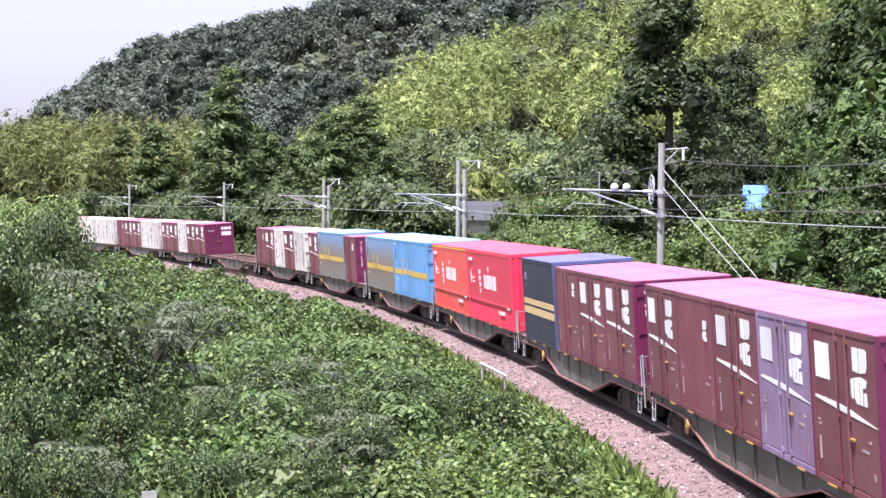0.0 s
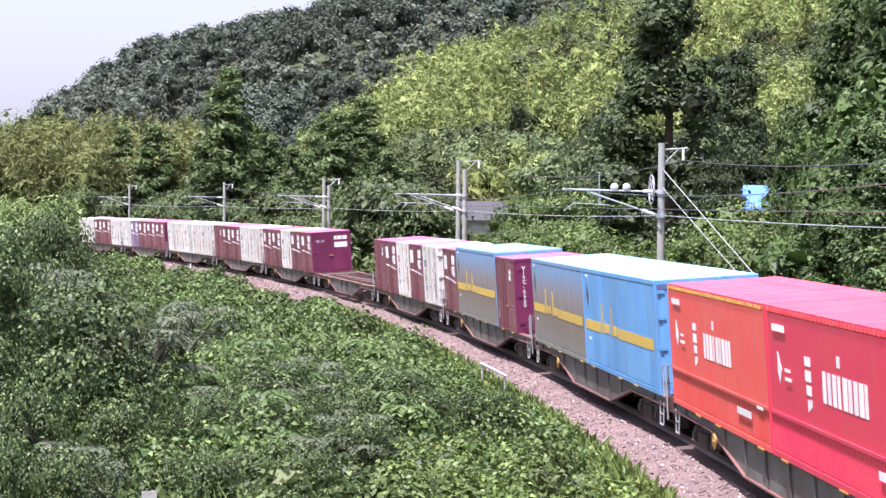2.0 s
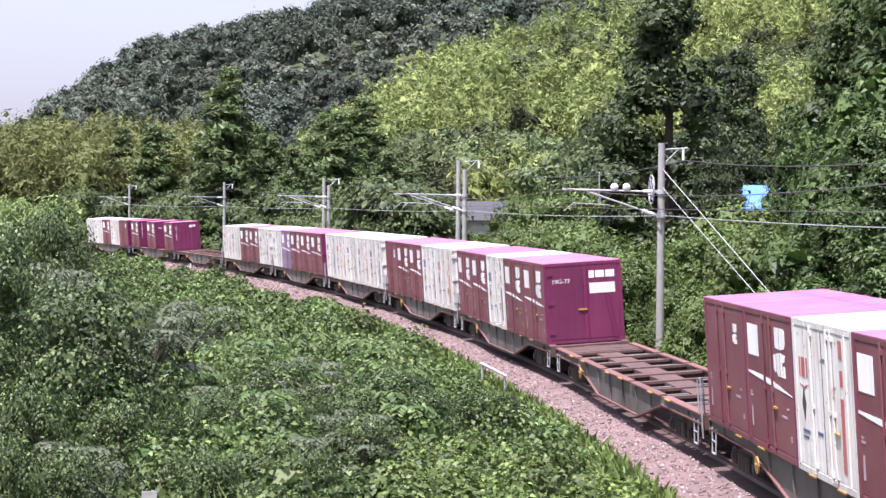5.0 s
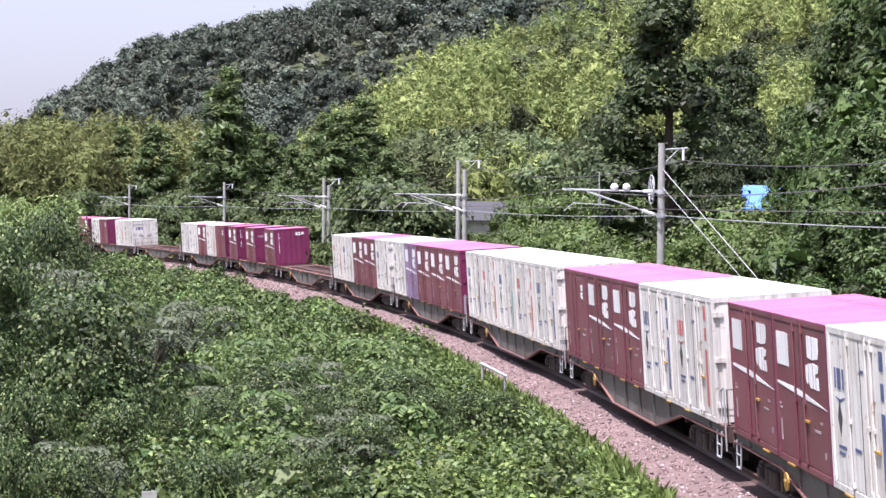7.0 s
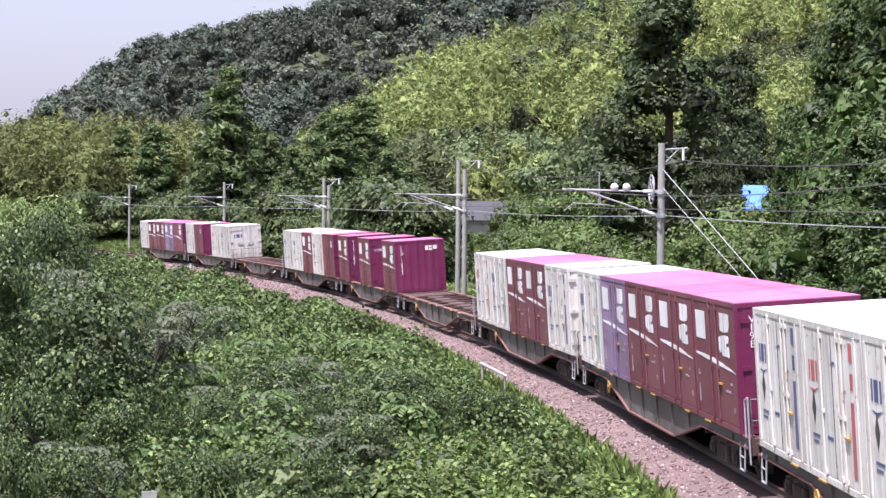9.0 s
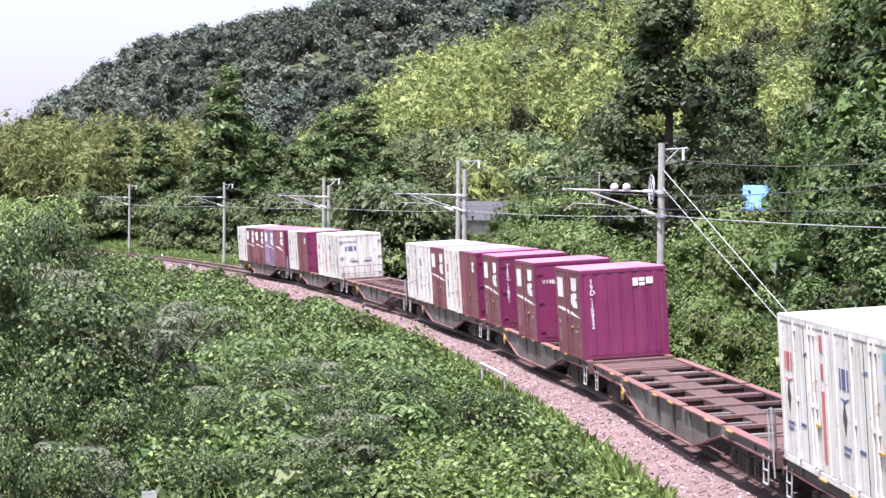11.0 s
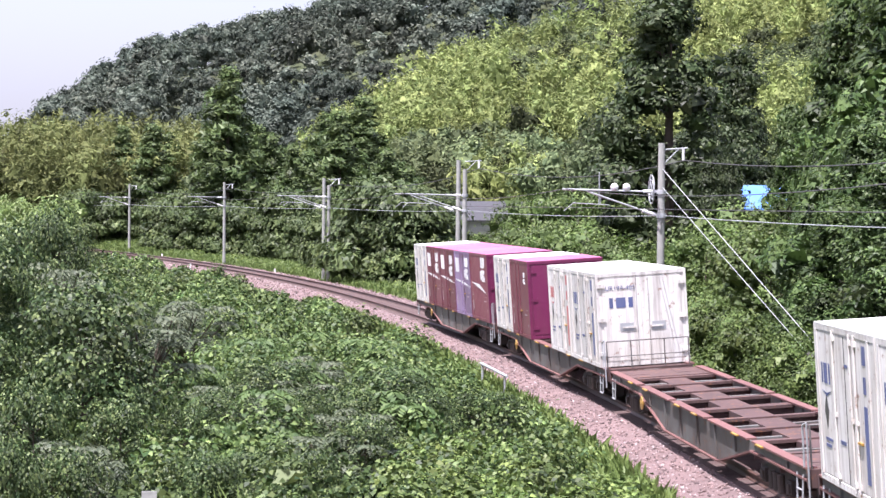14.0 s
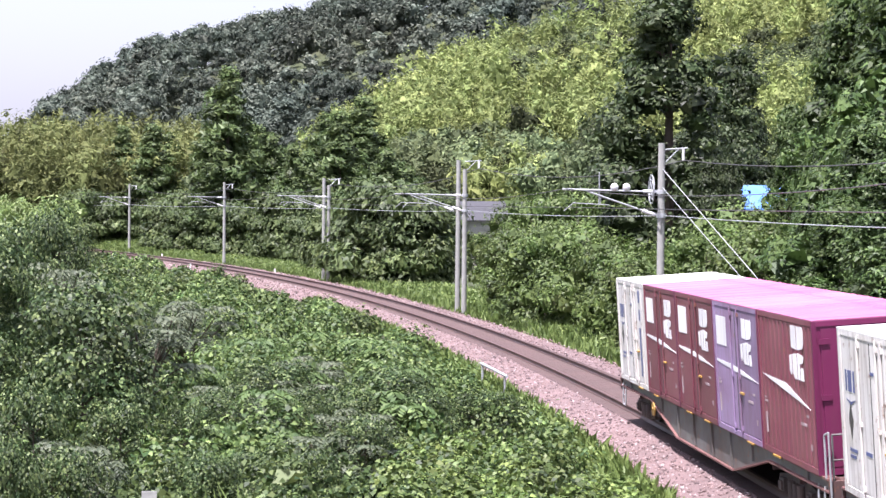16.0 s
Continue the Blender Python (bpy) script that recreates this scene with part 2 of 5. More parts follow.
def tube(bm, a, b, r0, r1=None, n=8, caps=True):
    """A round bar from a to b."""
    a, b = Vector(a), Vector(b)
    r1 = r0 if r1 is None else r1
    q = (b - a).to_track_quat("Z", "Y")
    rings = []
    for c, r in ((a, r0), (b, r1)):
        rings.append([bm.verts.new(c + q @ Vector((r * math.cos(2 * math.pi * i / n), r * math.sin(2 * math.pi * i / n), 0))) for i in range(n)])
    for i in range(n):
        bm.faces.new((rings[0][i], rings[0][(i + 1) % n], rings[1][(i + 1) % n], rings[1][i]))
    if caps:
        bm.faces.new(rings[0][::-1])
        bm.faces.new(rings[1])


def pieces(name, spans, material, parent, label=""):
    """Blocks that are each a part of their own."""
    for sp in spans:
        part(name, boxes(sp), material, parent, label)


def tubes(*bars, n=8):
    bm = bmesh.new()
    for b in bars:
        tube(bm, *b, n=n)
    return bm


def prism(bm, pts, y0, y1):
    """An outline in x and z, drawn out from y0 to y1."""
    a = [bm.verts.new((x, y0, z)) for x, z in pts]
    b = [bm.verts.new((x, y1, z)) for x, z in pts]
    bm.faces.new(a)
    bm.faces.new(b[::-1])
    for i in range(len(pts)):
        j = (i + 1) % len(pts)
        bm.faces.new((a[i], b[i], b[j], a[j]))


# ================= the line =================
S_X, S_Y, S_A, S_K, S_DK = 2.397, 79.129, radians(-81.673), -0.0016983, 3.727e-7
CANT, GRADE = 3.92, 0.001555


def line(s):
    """Middle of the track at s metres along it, and its heading."""
    n = 24
    x, y = S_X, S_Y
    for i in range(n):
        u = s * (i + 0.5) / n
        a = S_A + S_K * u + 0.5 * S_DK * u * u
        x, y = x + s / n * math.cos(a), y + s / n * math.sin(a)
    return x, y, S_A + S_K * s + 0.5 * S_DK * s * s


def on_line(s, u, w, canted=True):
    """A place u metres to the right of the track's middle (as trains run) and w above rail level."""
    x, y, a = line(s)
    c = radians(CANT) if canted else 0.0
    l = u * math.cos(c) + w * math.sin(c)
    return Vector((x + math.sin(a) * l, y - math.cos(a) * l, GRADE * s - u * math.sin(c) + w * math.cos(c)))


def run(t):
    return 21.80 * t - 0.0225 * t * t


def wagon_pose(s):
    """The pose of a vehicle on two bogies 14.2 m apart, middle at s; x runs forward."""
    a, b = on_line(s - 7.1, 0, 0), on_line(s + 7.1, 0, 0)
    d = b - a
    return Matrix.Translation((a + b) / 2) @ Matrix.Rotation(math.atan2(d.y, d.x), 4, "Z") @ Matrix.Rotation(-math.atan2(d.z, d.xy.length), 4, "Y") @ Matrix.Rotation(radians(CANT), 4, "X")


def sweep(profile, s0, s1, step):
    """A closed outline of (u, w), drawn along the track."""
    ss = np.arange(s0, s1 + step / 2, step)
    n = len(profile)
    v = [on_line(s, u, w) for s in ss for u, w in profile]
    q = [(i * n + j, i * n + (j + 1) % n, (i + 1) * n + (j + 1) % n, (i + 1) * n + j) for i in range(len(ss) - 1) for j in range(n)]
    return mesh_np("sweep", v, q)


# ================= land =================


def interp(x, xs, ys):
    return np.interp(x, xs, ys)


def smooth(e0, e1, x):
    t = np.clip((x - e0) / (e1 - e0), 0, 1)
    return t * t * (3 - 2 * t)


# heights of the two hills by bearing (x over y), and of the low rise before them
B_AZ = [-0.40, -0.070, -0.045, -0.015, 0.032, 0.086, 0.214, 0.60]
B_H = [0.0, 0.0, 10.5, 18.0, 25.0, 29.0, 35.0, 40.0]
D_AZ = [-0.60, -0.218, -0.203, -0.192, -0.157, -0.140, -0.120, -0.105, -0.067, -0.050, 0.004, 0.214, 0.60]
D_H = [3.0, 3.0, 9.0, 22.0, 35.0, 40.5, 41.5, 44.0, 49.0, 52.0, 61.0, 72.0, 75.0]


def ground_z(x, y):
    """Height of the ground; arrays."""
    x, y = np.asarray(x, float), np.asarray(y, float)
    az = x / np.maximum(y, 1.0)
    yy = np.where(y > 1, y, 0)
    z = -0.75 + 0 * x
    hb = interp(az, B_AZ, B_H) * smooth(190, 350, yy) * (1 - 0.5 * smooth(360, 480, yy))
    hd = interp(az, D_AZ, D_H) * smooth(380, 570, yy) * (1 - 0.8 * smooth(590, 900, yy))
    hg = 5.0 * smooth(225, 275, yy) * smooth(-0.05, -0.11, az)
    und = 0.6 * np.sin(x * 0.11 + 1.3) * np.cos(y * 0.07) * smooth(140, 260, yy)
    return z + np.maximum(np.maximum(hb, hd), hg) + und


def land_mesh():
    r = np.concatenate([np.linspace(-60, 700, 190), np.array([760, 850, 1000, 1400, 2000, 3000, 4500])])
    xs = np.concatenate([[-4500, -2500, -1200, -600], np.linspace(-330, 330, 166), [600, 1200, 2500, 4500]])
    gx, gy = np.meshgrid(xs, r)
    gz = ground_z(gx, gy)
    v = np.stack([gx, gy, gz], -1).reshape(-1, 3)
    n, m = len(xs), len(r)
    i, j = np.meshgrid(np.arange(n - 1), np.arange(m - 1))
    k = (j * n + i).ravel()
    return mesh_np("ground", v, np.stack([k, k + 1, k + n + 1, k + n], -1))


tagged(part("ground", land_mesh(), GROUNDM), "weedy dark soil under grass, shrubs and wooded hills", "ground", kind="structure")

# ridge on the horizon; the air's haze is put into its pale blue colour
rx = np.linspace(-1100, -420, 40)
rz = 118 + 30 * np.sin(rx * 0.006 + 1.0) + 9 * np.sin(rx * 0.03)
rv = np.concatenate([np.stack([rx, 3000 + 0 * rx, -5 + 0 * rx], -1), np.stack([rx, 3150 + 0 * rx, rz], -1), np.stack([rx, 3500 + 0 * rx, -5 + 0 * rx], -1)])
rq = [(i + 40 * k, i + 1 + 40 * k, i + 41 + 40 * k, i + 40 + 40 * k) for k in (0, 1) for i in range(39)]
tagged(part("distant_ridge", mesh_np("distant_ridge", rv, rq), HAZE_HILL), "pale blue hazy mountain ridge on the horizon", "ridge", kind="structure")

# ballast bed
BED = [(-3.3, -0.95), (-2.1, -0.32), (-1.05, -0.165), (1.05, -0.165), (2.3, -0.36), (3.6, -1.15), (0, -1.4)]
tagged(part("ballast", sweep(BED, -400, 380, 2.0), BALLAST), "pinkish grey crushed stone ballast bed", "ballast", kind="structure")

STAINED_BED = [(-1.0, -0.164), (-0.95, -0.158), (0.95, -0.158), (1.0, -0.164)]
tagged(part("stained_ballast", sweep(STAINED_BED, -400, 380, 2.0), BED_BROWN), "ballast between the rails, brown with brake dust", "ballast", kind="structure")

RAIL_OUT = [(-0.062, -0.153), (0.062, -0.153), (0.062, -0.14), (0.01, -0.12), (0.01, -0.04), (0.033, -0.03), (0.033, 0.0), (-0.033, 0.0), (-0.033, -0.03), (-0.01, -0.04), (-0.01, -0.12), (-0.062, -0.14)]
for side in (-0.566, 0.566):
    tagged(part("rail", sweep([(side + a, b) for a, b in RAIL_OUT], -400, 380, 1.5), RAILM), "rust-brown steel running rail on the ballast", "rail", "rails of the line")

# ================= leaves =================
RNG = np.random.default_rng(7)


def unit(v):
    return v / np.maximum(np.linalg.norm(v, axis=-1, keepdims=True), 1e-9)


def leaves(pos, nrm, size, aspect=0.55, fold=0.15, along=None, stray=0.5, slim=False):
    """Corners and faces of leaf blades: long kites, each folded a little along its rib.
    along: the way in which the tips point, if any; slim: three-cornered sprays."""
    n = len(pos)
    nrm = unit(nrm)
    if along is None:
        t = unit(np.cross(nrm, unit(RNG.normal(size=(n, 3)))))
    else:
        way = unit(along) + stray * RNG.normal(size=(n, 3))
        t = unit(way - nrm * np.sum(way * nrm, -1, keepdims=True))
    b = np.cross(nrm, t)
    s = np.asarray(size).reshape(-1, 1) * np.ones((n, 1))
    if slim:
        v = np.stack([pos - t * s * 0.5 - b * s * aspect * 0.5, pos - t * s * 0.42 + b * s * aspect * 0.5, pos + t * s * 0.5], 1)
        return v.reshape(-1, 3), np.arange(3 * n).reshape(-1, 3)
    up = nrm * s * fold
    v = np.stack([pos - t * s * 0.5, pos + b * s * aspect * 0.5 + up - t * s * 0.08, pos + t * s * 0.5, pos - b * s * aspect * 0.5 + up - t * s * 0.08], 1)
    return v.reshape(-1, 3), np.arange(4 * n).reshape(-1, 4)


def ball(n):
    return unit(RNG.normal(size=(n, 3)))


def clump(centres, radii, per, size, up=0.25, jitter=0.5, aspect=0.55, squash=0.8, crown=None, low=0.3, tone=None, hang=0.0, core=9, droop=None, spread=0.42, slim=False):
    """Leaf clumps: coarse sprays inside, single leaves all round and over them.
    Gives corners, faces and tones."""
    centres, radii = np.asarray(centres, float), np.asarray(radii, float)
    tone = np.zeros(len(radii)) if tone is None else np.asarray(tone)
    many = np.maximum(4, (per * (radii / radii.mean()) ** 1.6)).astype(int)
    c = np.repeat(centres, many, 0)
    r = np.repeat(radii, many)[:, None]
    d = ball(len(c))
    d[:, 2] = np.abs(d[:, 2]) * 1.15 - low + 0.15 * RNG.normal(size=len(c))
    d = unit(d)
    reach = 0.72 + spread * RNG.random((len(c), 1)) ** 1.3 * (1 + 0.35 * RNG.normal(size=(len(c), 1)))
    p = c + d * r * reach * np.array([1, 1, squash])
    p[:, 2] -= hang * r[:, 0] * RNG.random(len(c))
    nrm = d + np.array([0, 0, up]) + jitter * RNG.normal(size=p.shape)
    if crown is not None:
        nrm = nrm + 0.4 * np.repeat(crown, many, 0)
    s = np.repeat(np.asarray(size) * np.ones(len(radii)), many) * (0.55 + 0.9 * RNG.random(len(c)))
    along = None if droop is None else d * np.array([1, 1, 0.6]) + np.array([0, 0, droop])
    a = leaves(p, nrm, s, aspect, along=along, slim=slim)
    ci, ri = np.repeat(centres, core, 0), np.repeat(radii, core)
    di = ball(len(ci))
    b = leaves(ci + di * ri[:, None] * 0.42 * np.array([1, 1, squash]), di + 0.4 * RNG.normal(size=di.shape), np.minimum(ri * 0.95, (4.0 if slim else 2.2) * np.mean(size)), 0.8, slim=slim)
    v, q = join(a, b)
    return v, q, np.concatenate([np.repeat(tone, many), np.repeat(tone, core)])


def join(*vq):
    off, vs, qs = 0, [], []
    for v, q in vq:
        vs.append(v)
        qs.append(q + off)
        off += len(v)
    return np.concatenate(vs), np.concatenate(qs)


# ================= trees and shrubs =================


def broad_tree(h, r, base, n_clump, per, leaf, mat, label, category="tree", shape="round", clump_r=None, aspect=0.55, squash=0.8, jitter=0.5, hang=0.0, droop=None, up=0.25, slim=True):
    """Trunk with limbs and a crown of leaf clumps with gaps. base: height at which the crown starts, as a share of h."""
    root = new("tree" if category == "tree" else "shrub")
    u = RNG.random(n_clump)
    if shape == "cone":
        u = u ** 1.25
        prof = 0.12 + 0.95 * (1 - u) ** 0.8
    else:
        prof = np.sqrt(np.clip(1 - ((u - 0.40) / 0.66) ** 2, 0.03, 1))
    z = base * h + (h * 0.96 - base * h) * u
    a = RNG.random(n_clump) * 6.283
    lump = 1 + 0.24 * np.sin(3 * a + 9 * u) + 0.18 * np.sin(5 * a - 14 * u)
    rr = r * prof * lump * (0.55 + 0.5 * RNG.random(n_clump))
    c = np.stack([rr * np.cos(a), rr * np.sin(a), z], -1)
    bm = bmesh.new()
    tube(bm, (0, 0, -0.6), (0, 0, h * 0.45), 0.02 * h, 0.013 * h, n=8, caps=False)
    tube(bm, (0, 0, h * 0.45), (0, 0, h * 0.92), 0.013 * h, 0.003 * h, n=7, caps=False)
    for i in range(0, n_clump, max(1, n_clump // 22)):
        tube(bm, (0, 0, max(0.05, c[i, 2] - 0.5 * rr[i])), tuple(c[i]), 0.006 * h, 0.002 * h, n=5, caps=False)
    part("trunk", bm, BARK, root)
    cr = (clump_r or r * 0.34) * (0.5 + 0.85 * RNG.random(n_clump))
    face = np.stack([np.cos(a), np.sin(a), 0.2 + 0.6 * u], -1)
    mesh = clump(c, cr, per, leaf, squash=squash, crown=face, aspect=aspect, jitter=jitter, hang=hang, droop=droop, up=up, slim=slim, tone=RNG.normal(size=n_clump) * 0.22)
    part("crown", mesh_np("crown", *mesh), mat, root)
    return tagged(root, label, category)


def conifer(h, r, n_whorl, per, leaf, mat, label):
    """A cedar: straight trunk, boughs in upturned tufts that shorten to a point."""
    root = new("tree")
    bm = bmesh.new()
    tube(bm, (0, 0, -0.6), (0, 0, h * 0.97), 0.016 * h, 0.01, n=8, caps=False)
    cs, rs, fs = [], [], []
    for i in range(n_whorl):
        f = ((i + RNG.random()) / n_whorl) ** 1.15
        z0 = h * (0.05 + 0.93 * f)
        a = RNG.random() * 6.283
        reach = r * (1 - f) ** 0.75 * (0.6 + 0.55 * RNG.random()) * (1 + 0.2 * math.sin(3 * a + 7 * f)) + 0.15
        d = np.array([math.cos(a), math.sin(a), 0])
        if i % 3 == 0:
            tube(bm, (0, 0, z0), tuple(d * reach * 0.8 + np.array([0, 0, z0])), 0.03, 0.01, n=4, caps=False)
        for w in (0.5, 0.95):
            cs.append(d * reach * w + np.array([0, 0, z0 - 0.10 * reach * w]))
            rs.append((0.34 + 0.15 * r * (1 - 0.6 * f)) * (0.7 + 0.6 * RNG.random()))
            fs.append(d + np.array([0, 0, 0.3]))
    part("trunk", bm, BARK, root)
    mesh = clump(cs, rs, per, leaf, crown=np.array(fs), aspect=0.34, squash=1.15, up=0.2, jitter=0.6, droop=0.5, core=8, slim=True, tone=RNG.normal(size=len(rs)) * 0.22)
    part("crown", mesh_np("crown", *mesh), mat, root)
    return tagged(root, label, "tree")


def gz(x, y):
    return float(ground_z(x, y))


def at_bearing(px, dist):
    """A ground place by bearing (0 to 1568 across the view) and distance."""
    return (px - 784) / 3655 * dist, dist


def plant(proto, px, dist, scale=1.0, wide=1.0):
    x, y = at_bearing(px, dist)
    ob = copy_thing(proto, pose(x, y, gz(x, y), 0, 0, RNG.random() * 360))
    ob.scale = (scale * wide, scale * wide, scale)
    return ob


def place(proto, px, dist):
    x, y = at_bearing(px, dist)
    proto.location = (x, y, gz(x, y))
    return proto


def woods(name, x, y, h, wide, k, per, leaf, mat, label, plume=False, tone_spread=0.3):
    """One mass of many tree crowns standing at the places x, y."""
    n = len(x)
    z = ground_z(x, y)
    tone = np.repeat(np.clip(RNG.normal(size=n) * tone_spread, -0.7, 0.8), k)
    X, Y, Z, Hh, Wd = (np.repeat(a, k) for a in (x, y, z, h, wide))
    if plume:
        f = np.tile(np.linspace(0.30, 1.0, k), n) + 0.05 * RNG.normal(size=n * k)
        la = np.repeat(RNG.random(n) * 6.28, k)
        bow = Wd * 0.55 * np.clip(f, 0, 2) ** 3
        c = np.stack([X + bow * np.cos(la) + RNG.normal(size=n * k) * Wd * 0.16, Y + bow * np.sin(la) + RNG.normal(size=n * k) * Wd * 0.16, Z + Hh * (f - 0.12 * f ** 4)], -1)
        r = Wd * (0.46 - 0.30 * f) * (0.75 + 0.5 * RNG.random(n * k))
        face = np.stack([0.3 * np.cos(la), 0.3 * np.sin(la), f], -1)
        # tone also shades each plume by colour: dark low down, lit towards the tip
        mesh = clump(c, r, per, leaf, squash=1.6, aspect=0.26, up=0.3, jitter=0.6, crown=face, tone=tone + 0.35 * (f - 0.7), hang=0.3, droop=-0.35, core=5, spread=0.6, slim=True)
    else:
        d = ball(n * k)
        d[:, 2] = np.abs(d[:, 2]) * 1.1 - 0.1
        c = np.stack([X, Y, Z + Hh * 0.58], -1) + d * np.stack([Wd * 0.40, Wd * 0.40, Hh * 0.36], -1)
        r = Wd * 0.27 * (0.6 + 0.8 * RNG.random(n * k))
        mesh = clump(c, r, per, leaf, squash=0.9, aspect=0.6, up=0.15, jitter=0.5, crown=d, tone=tone, core=10, slim=True)
    return tagged(part(name, mesh_np(name, *mesh), mat), label, "woods", kind="stuff")


def scatter(n, az, depth):
    a = az[0] + (az[1] - az[0]) * RNG.random(n)
    y = np.sqrt(depth[0] ** 2 + (depth[1] ** 2 - depth[0] ** 2) * RNG.random(n))
    return a * y, y


# high hill: dark broadleaf forest down to where the bamboo hill hides it
x, y = scatter(6000, (-0.232, 0.235), (400, 612))
hh = 8.6 * (0.65 + 0.7 * RNG.random(len(x)))
rise = interp(x / y, D_AZ, D_H) * smooth(380, 570, y)
seen = (rise > 6) & ((ground_z(x, y) + hh - 5.3) / y > (interp(x / y, B_AZ, B_H) + 6) / 350 - 0.03)
x, y, hh = x[seen][:1550], y[seen][:1550], hh[seen][:1550]
woods("forest_on_hill", x, y, hh, 6.6 * (0.6 + 0.75 * RNG.random(len(x))), 6, 26, 0.85, F_FOREST, "dark green broadleaf forest covering the high hill", tone_spread=0.42)

# nearer slope: bamboo, with darker trees among it
x, y = scatter(3000, (-0.062, 0.235), (205, 372))
slope = interp(x / y, B_AZ, B_H) * smooth(190, 350, y)
patch = np.array([noise.noise((a * 0.028, b * 0.022, 3.0)) for a, b in zip(x, y)])
lowly = 1 - smooth(0.25, 0.75, slope / np.maximum(interp(x / y, B_AZ, B_H), 1))
dark = (patch + 0.55 * lowly - 0.2) > 0.24
ok = slope > 1.2
m = ok & ~dark
xb, yb = x[m][:900], y[m][:900]
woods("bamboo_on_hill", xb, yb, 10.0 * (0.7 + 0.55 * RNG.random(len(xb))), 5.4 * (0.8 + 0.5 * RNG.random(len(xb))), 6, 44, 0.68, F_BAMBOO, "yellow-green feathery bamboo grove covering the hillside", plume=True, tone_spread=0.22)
m = ok & dark
xd, yd = x[m][:360], y[m][:360]
woods("slope_trees", xd, yd, 7.5 * (0.7 + 0.6 * RNG.random(len(xd))), 5.6 * (0.7 + 0.6 * RNG.random(len(xd))), 7, 48, 0.42, F_MIXED, "darker broadleaf trees scattered through the bamboo slope", tone_spread=0.45)

x, y = scatter(430, (-0.235, -0.098), (238, 322))
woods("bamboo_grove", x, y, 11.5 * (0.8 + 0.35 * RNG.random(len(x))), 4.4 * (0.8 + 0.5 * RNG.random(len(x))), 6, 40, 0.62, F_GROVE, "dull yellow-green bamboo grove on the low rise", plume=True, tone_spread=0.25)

cedar = place(conifer(17.6, 3.9, 120, 38, 0.55, F_CONIFER, "tall dark green cedar standing behind the line"), 402, 215)
cedar.scale = (1.45, 1.45, 1.1)
for px, d, k in ((452, 232, 0.78), (360, 236, 0.66), (480, 232, 0.74), (520, 205, 0.66), (556, 212, 0.70), (600, 200, 0.82), (640, 207, 0.68), (684, 195, 0.62), (724, 200, 0.52), (268, 240, 0.76), (215, 246, 0.72), (300, 250, 0.66), (640, 225, 0.9), (575, 228, 0.84)):
    plant(cedar, px, d, k, 1.25 + 0.4 * RNG.random())

shrub = place(broad_tree(4.2, 2.6, 0.02, 50, 110, 0.26, F_BROAD, "dense dark green broadleaf shrub beside the line", "shrub", droop=-0.3), 320, 214)
for i in range(30):
    px = 110 + 640 * i / 29 + RNG.normal() * 6
    d = interp(px, [120, 400, 760], [236, 208, 160]) + RNG.random() * 24
    plant(shrub, px, d, 0.75 + 0.75 * RNG.random())
for px, d, k in ((705, 142, 1.6), (682, 145, 1.45), (640, 158, 1.2), (728, 141, 1.2), (610, 166, 1.2), (655, 152, 1.3)):
    plant(shrub, px, d, k)

light_shrub = place(broad_tree(4.6, 2.6, 0.0, 84, 125, 0.175, F_LIGHT, "light green leafy shrub on the far side of the line", "shrub", droop=-0.1), 985, 96)
for px, d, k in ((940, 103, 0.95), (1050, 94, 0.95), (1105, 88, 0.9), (915, 120, 0.8), (1140, 84, 0.78), (1210, 70, 0.66), (1270, 66, 0.6), (1330, 61, 0.56), (1400, 57, 0.52), (1470, 52, 0.5), (1550, 48, 0.5), (1010, 112, 1.0), (1090, 104, 1.0), (870, 182, 1.0), (940, 150, 1.3), (1020, 140, 1.4), (1120, 130, 1.4), (880, 140, 0.5), (1310, 96, 1.18), (1365, 80, 1.0), (1400, 100, 1.3), (1250, 92, 1.0)):
    plant(light_shrub, px, d, k)

tall_tree = place(broad_tree(15.8, 3.3, 0.06, 190, 115, 0.22, F_DARK, "tall dark evergreen tree with a ragged narrow crown", shape="cone", clump_r=0.92, jitter=0.6), 1182, 102)
tall_tree.scale = (1.25, 1.25, 1.1)
for px, d, k, w in ((1306, 132, 1.02, 0.95), (1240, 116, 0.74, 1.0), (1405, 136, 0.72, 1.0), (1200, 112, 0.62, 1.3), (1255, 104, 0.5, 1.3), (1252, 98, 0.52, 1.0), (1287, 98, 0.52, 0.8), (1330, 140, 0.74, 1.2), (1440, 138, 0.75, 1.3)):
    plant(tall_tree, px, d, k, w)
side_tree = place(broad_tree(15.0, 3.2, 0.02, 190, 105, 0.21, F_SIDE, "bushy green tree overhung with creepers beside the cutting", shape="cone", clump_r=0.85, droop=-0.4, hang=0.3), 1520, 80)
for px, d, k, w in ((1595, 72, 1.0, 1.1), (1488, 82, 0.62, 1.2), (1640, 66, 1.1, 1.1), (1480, 94, 0.86, 1.0), (1442, 74, 0.5, 0.9), (1460, 88, 0.62, 1.0), (1398, 96, 0.72, 0.8), (1540, 62, 0.58, 1.3), (1440, 66, 0.40, 1.3), (1490, 60, 0.42, 1.4), (1580, 56, 0.5, 1.3)):
    plant(side_tree, px, d, k, w)

# ---- near bank: creepers in mounds, fronds, tall bushes ----
TS = np.linspace(-220, 110, 166)
TP = [line(float(s)) for s in TS]
TX, TY = np.array([p[0] for p in TP])[::-1], np.array([p[1] for p in TP])[::-1]


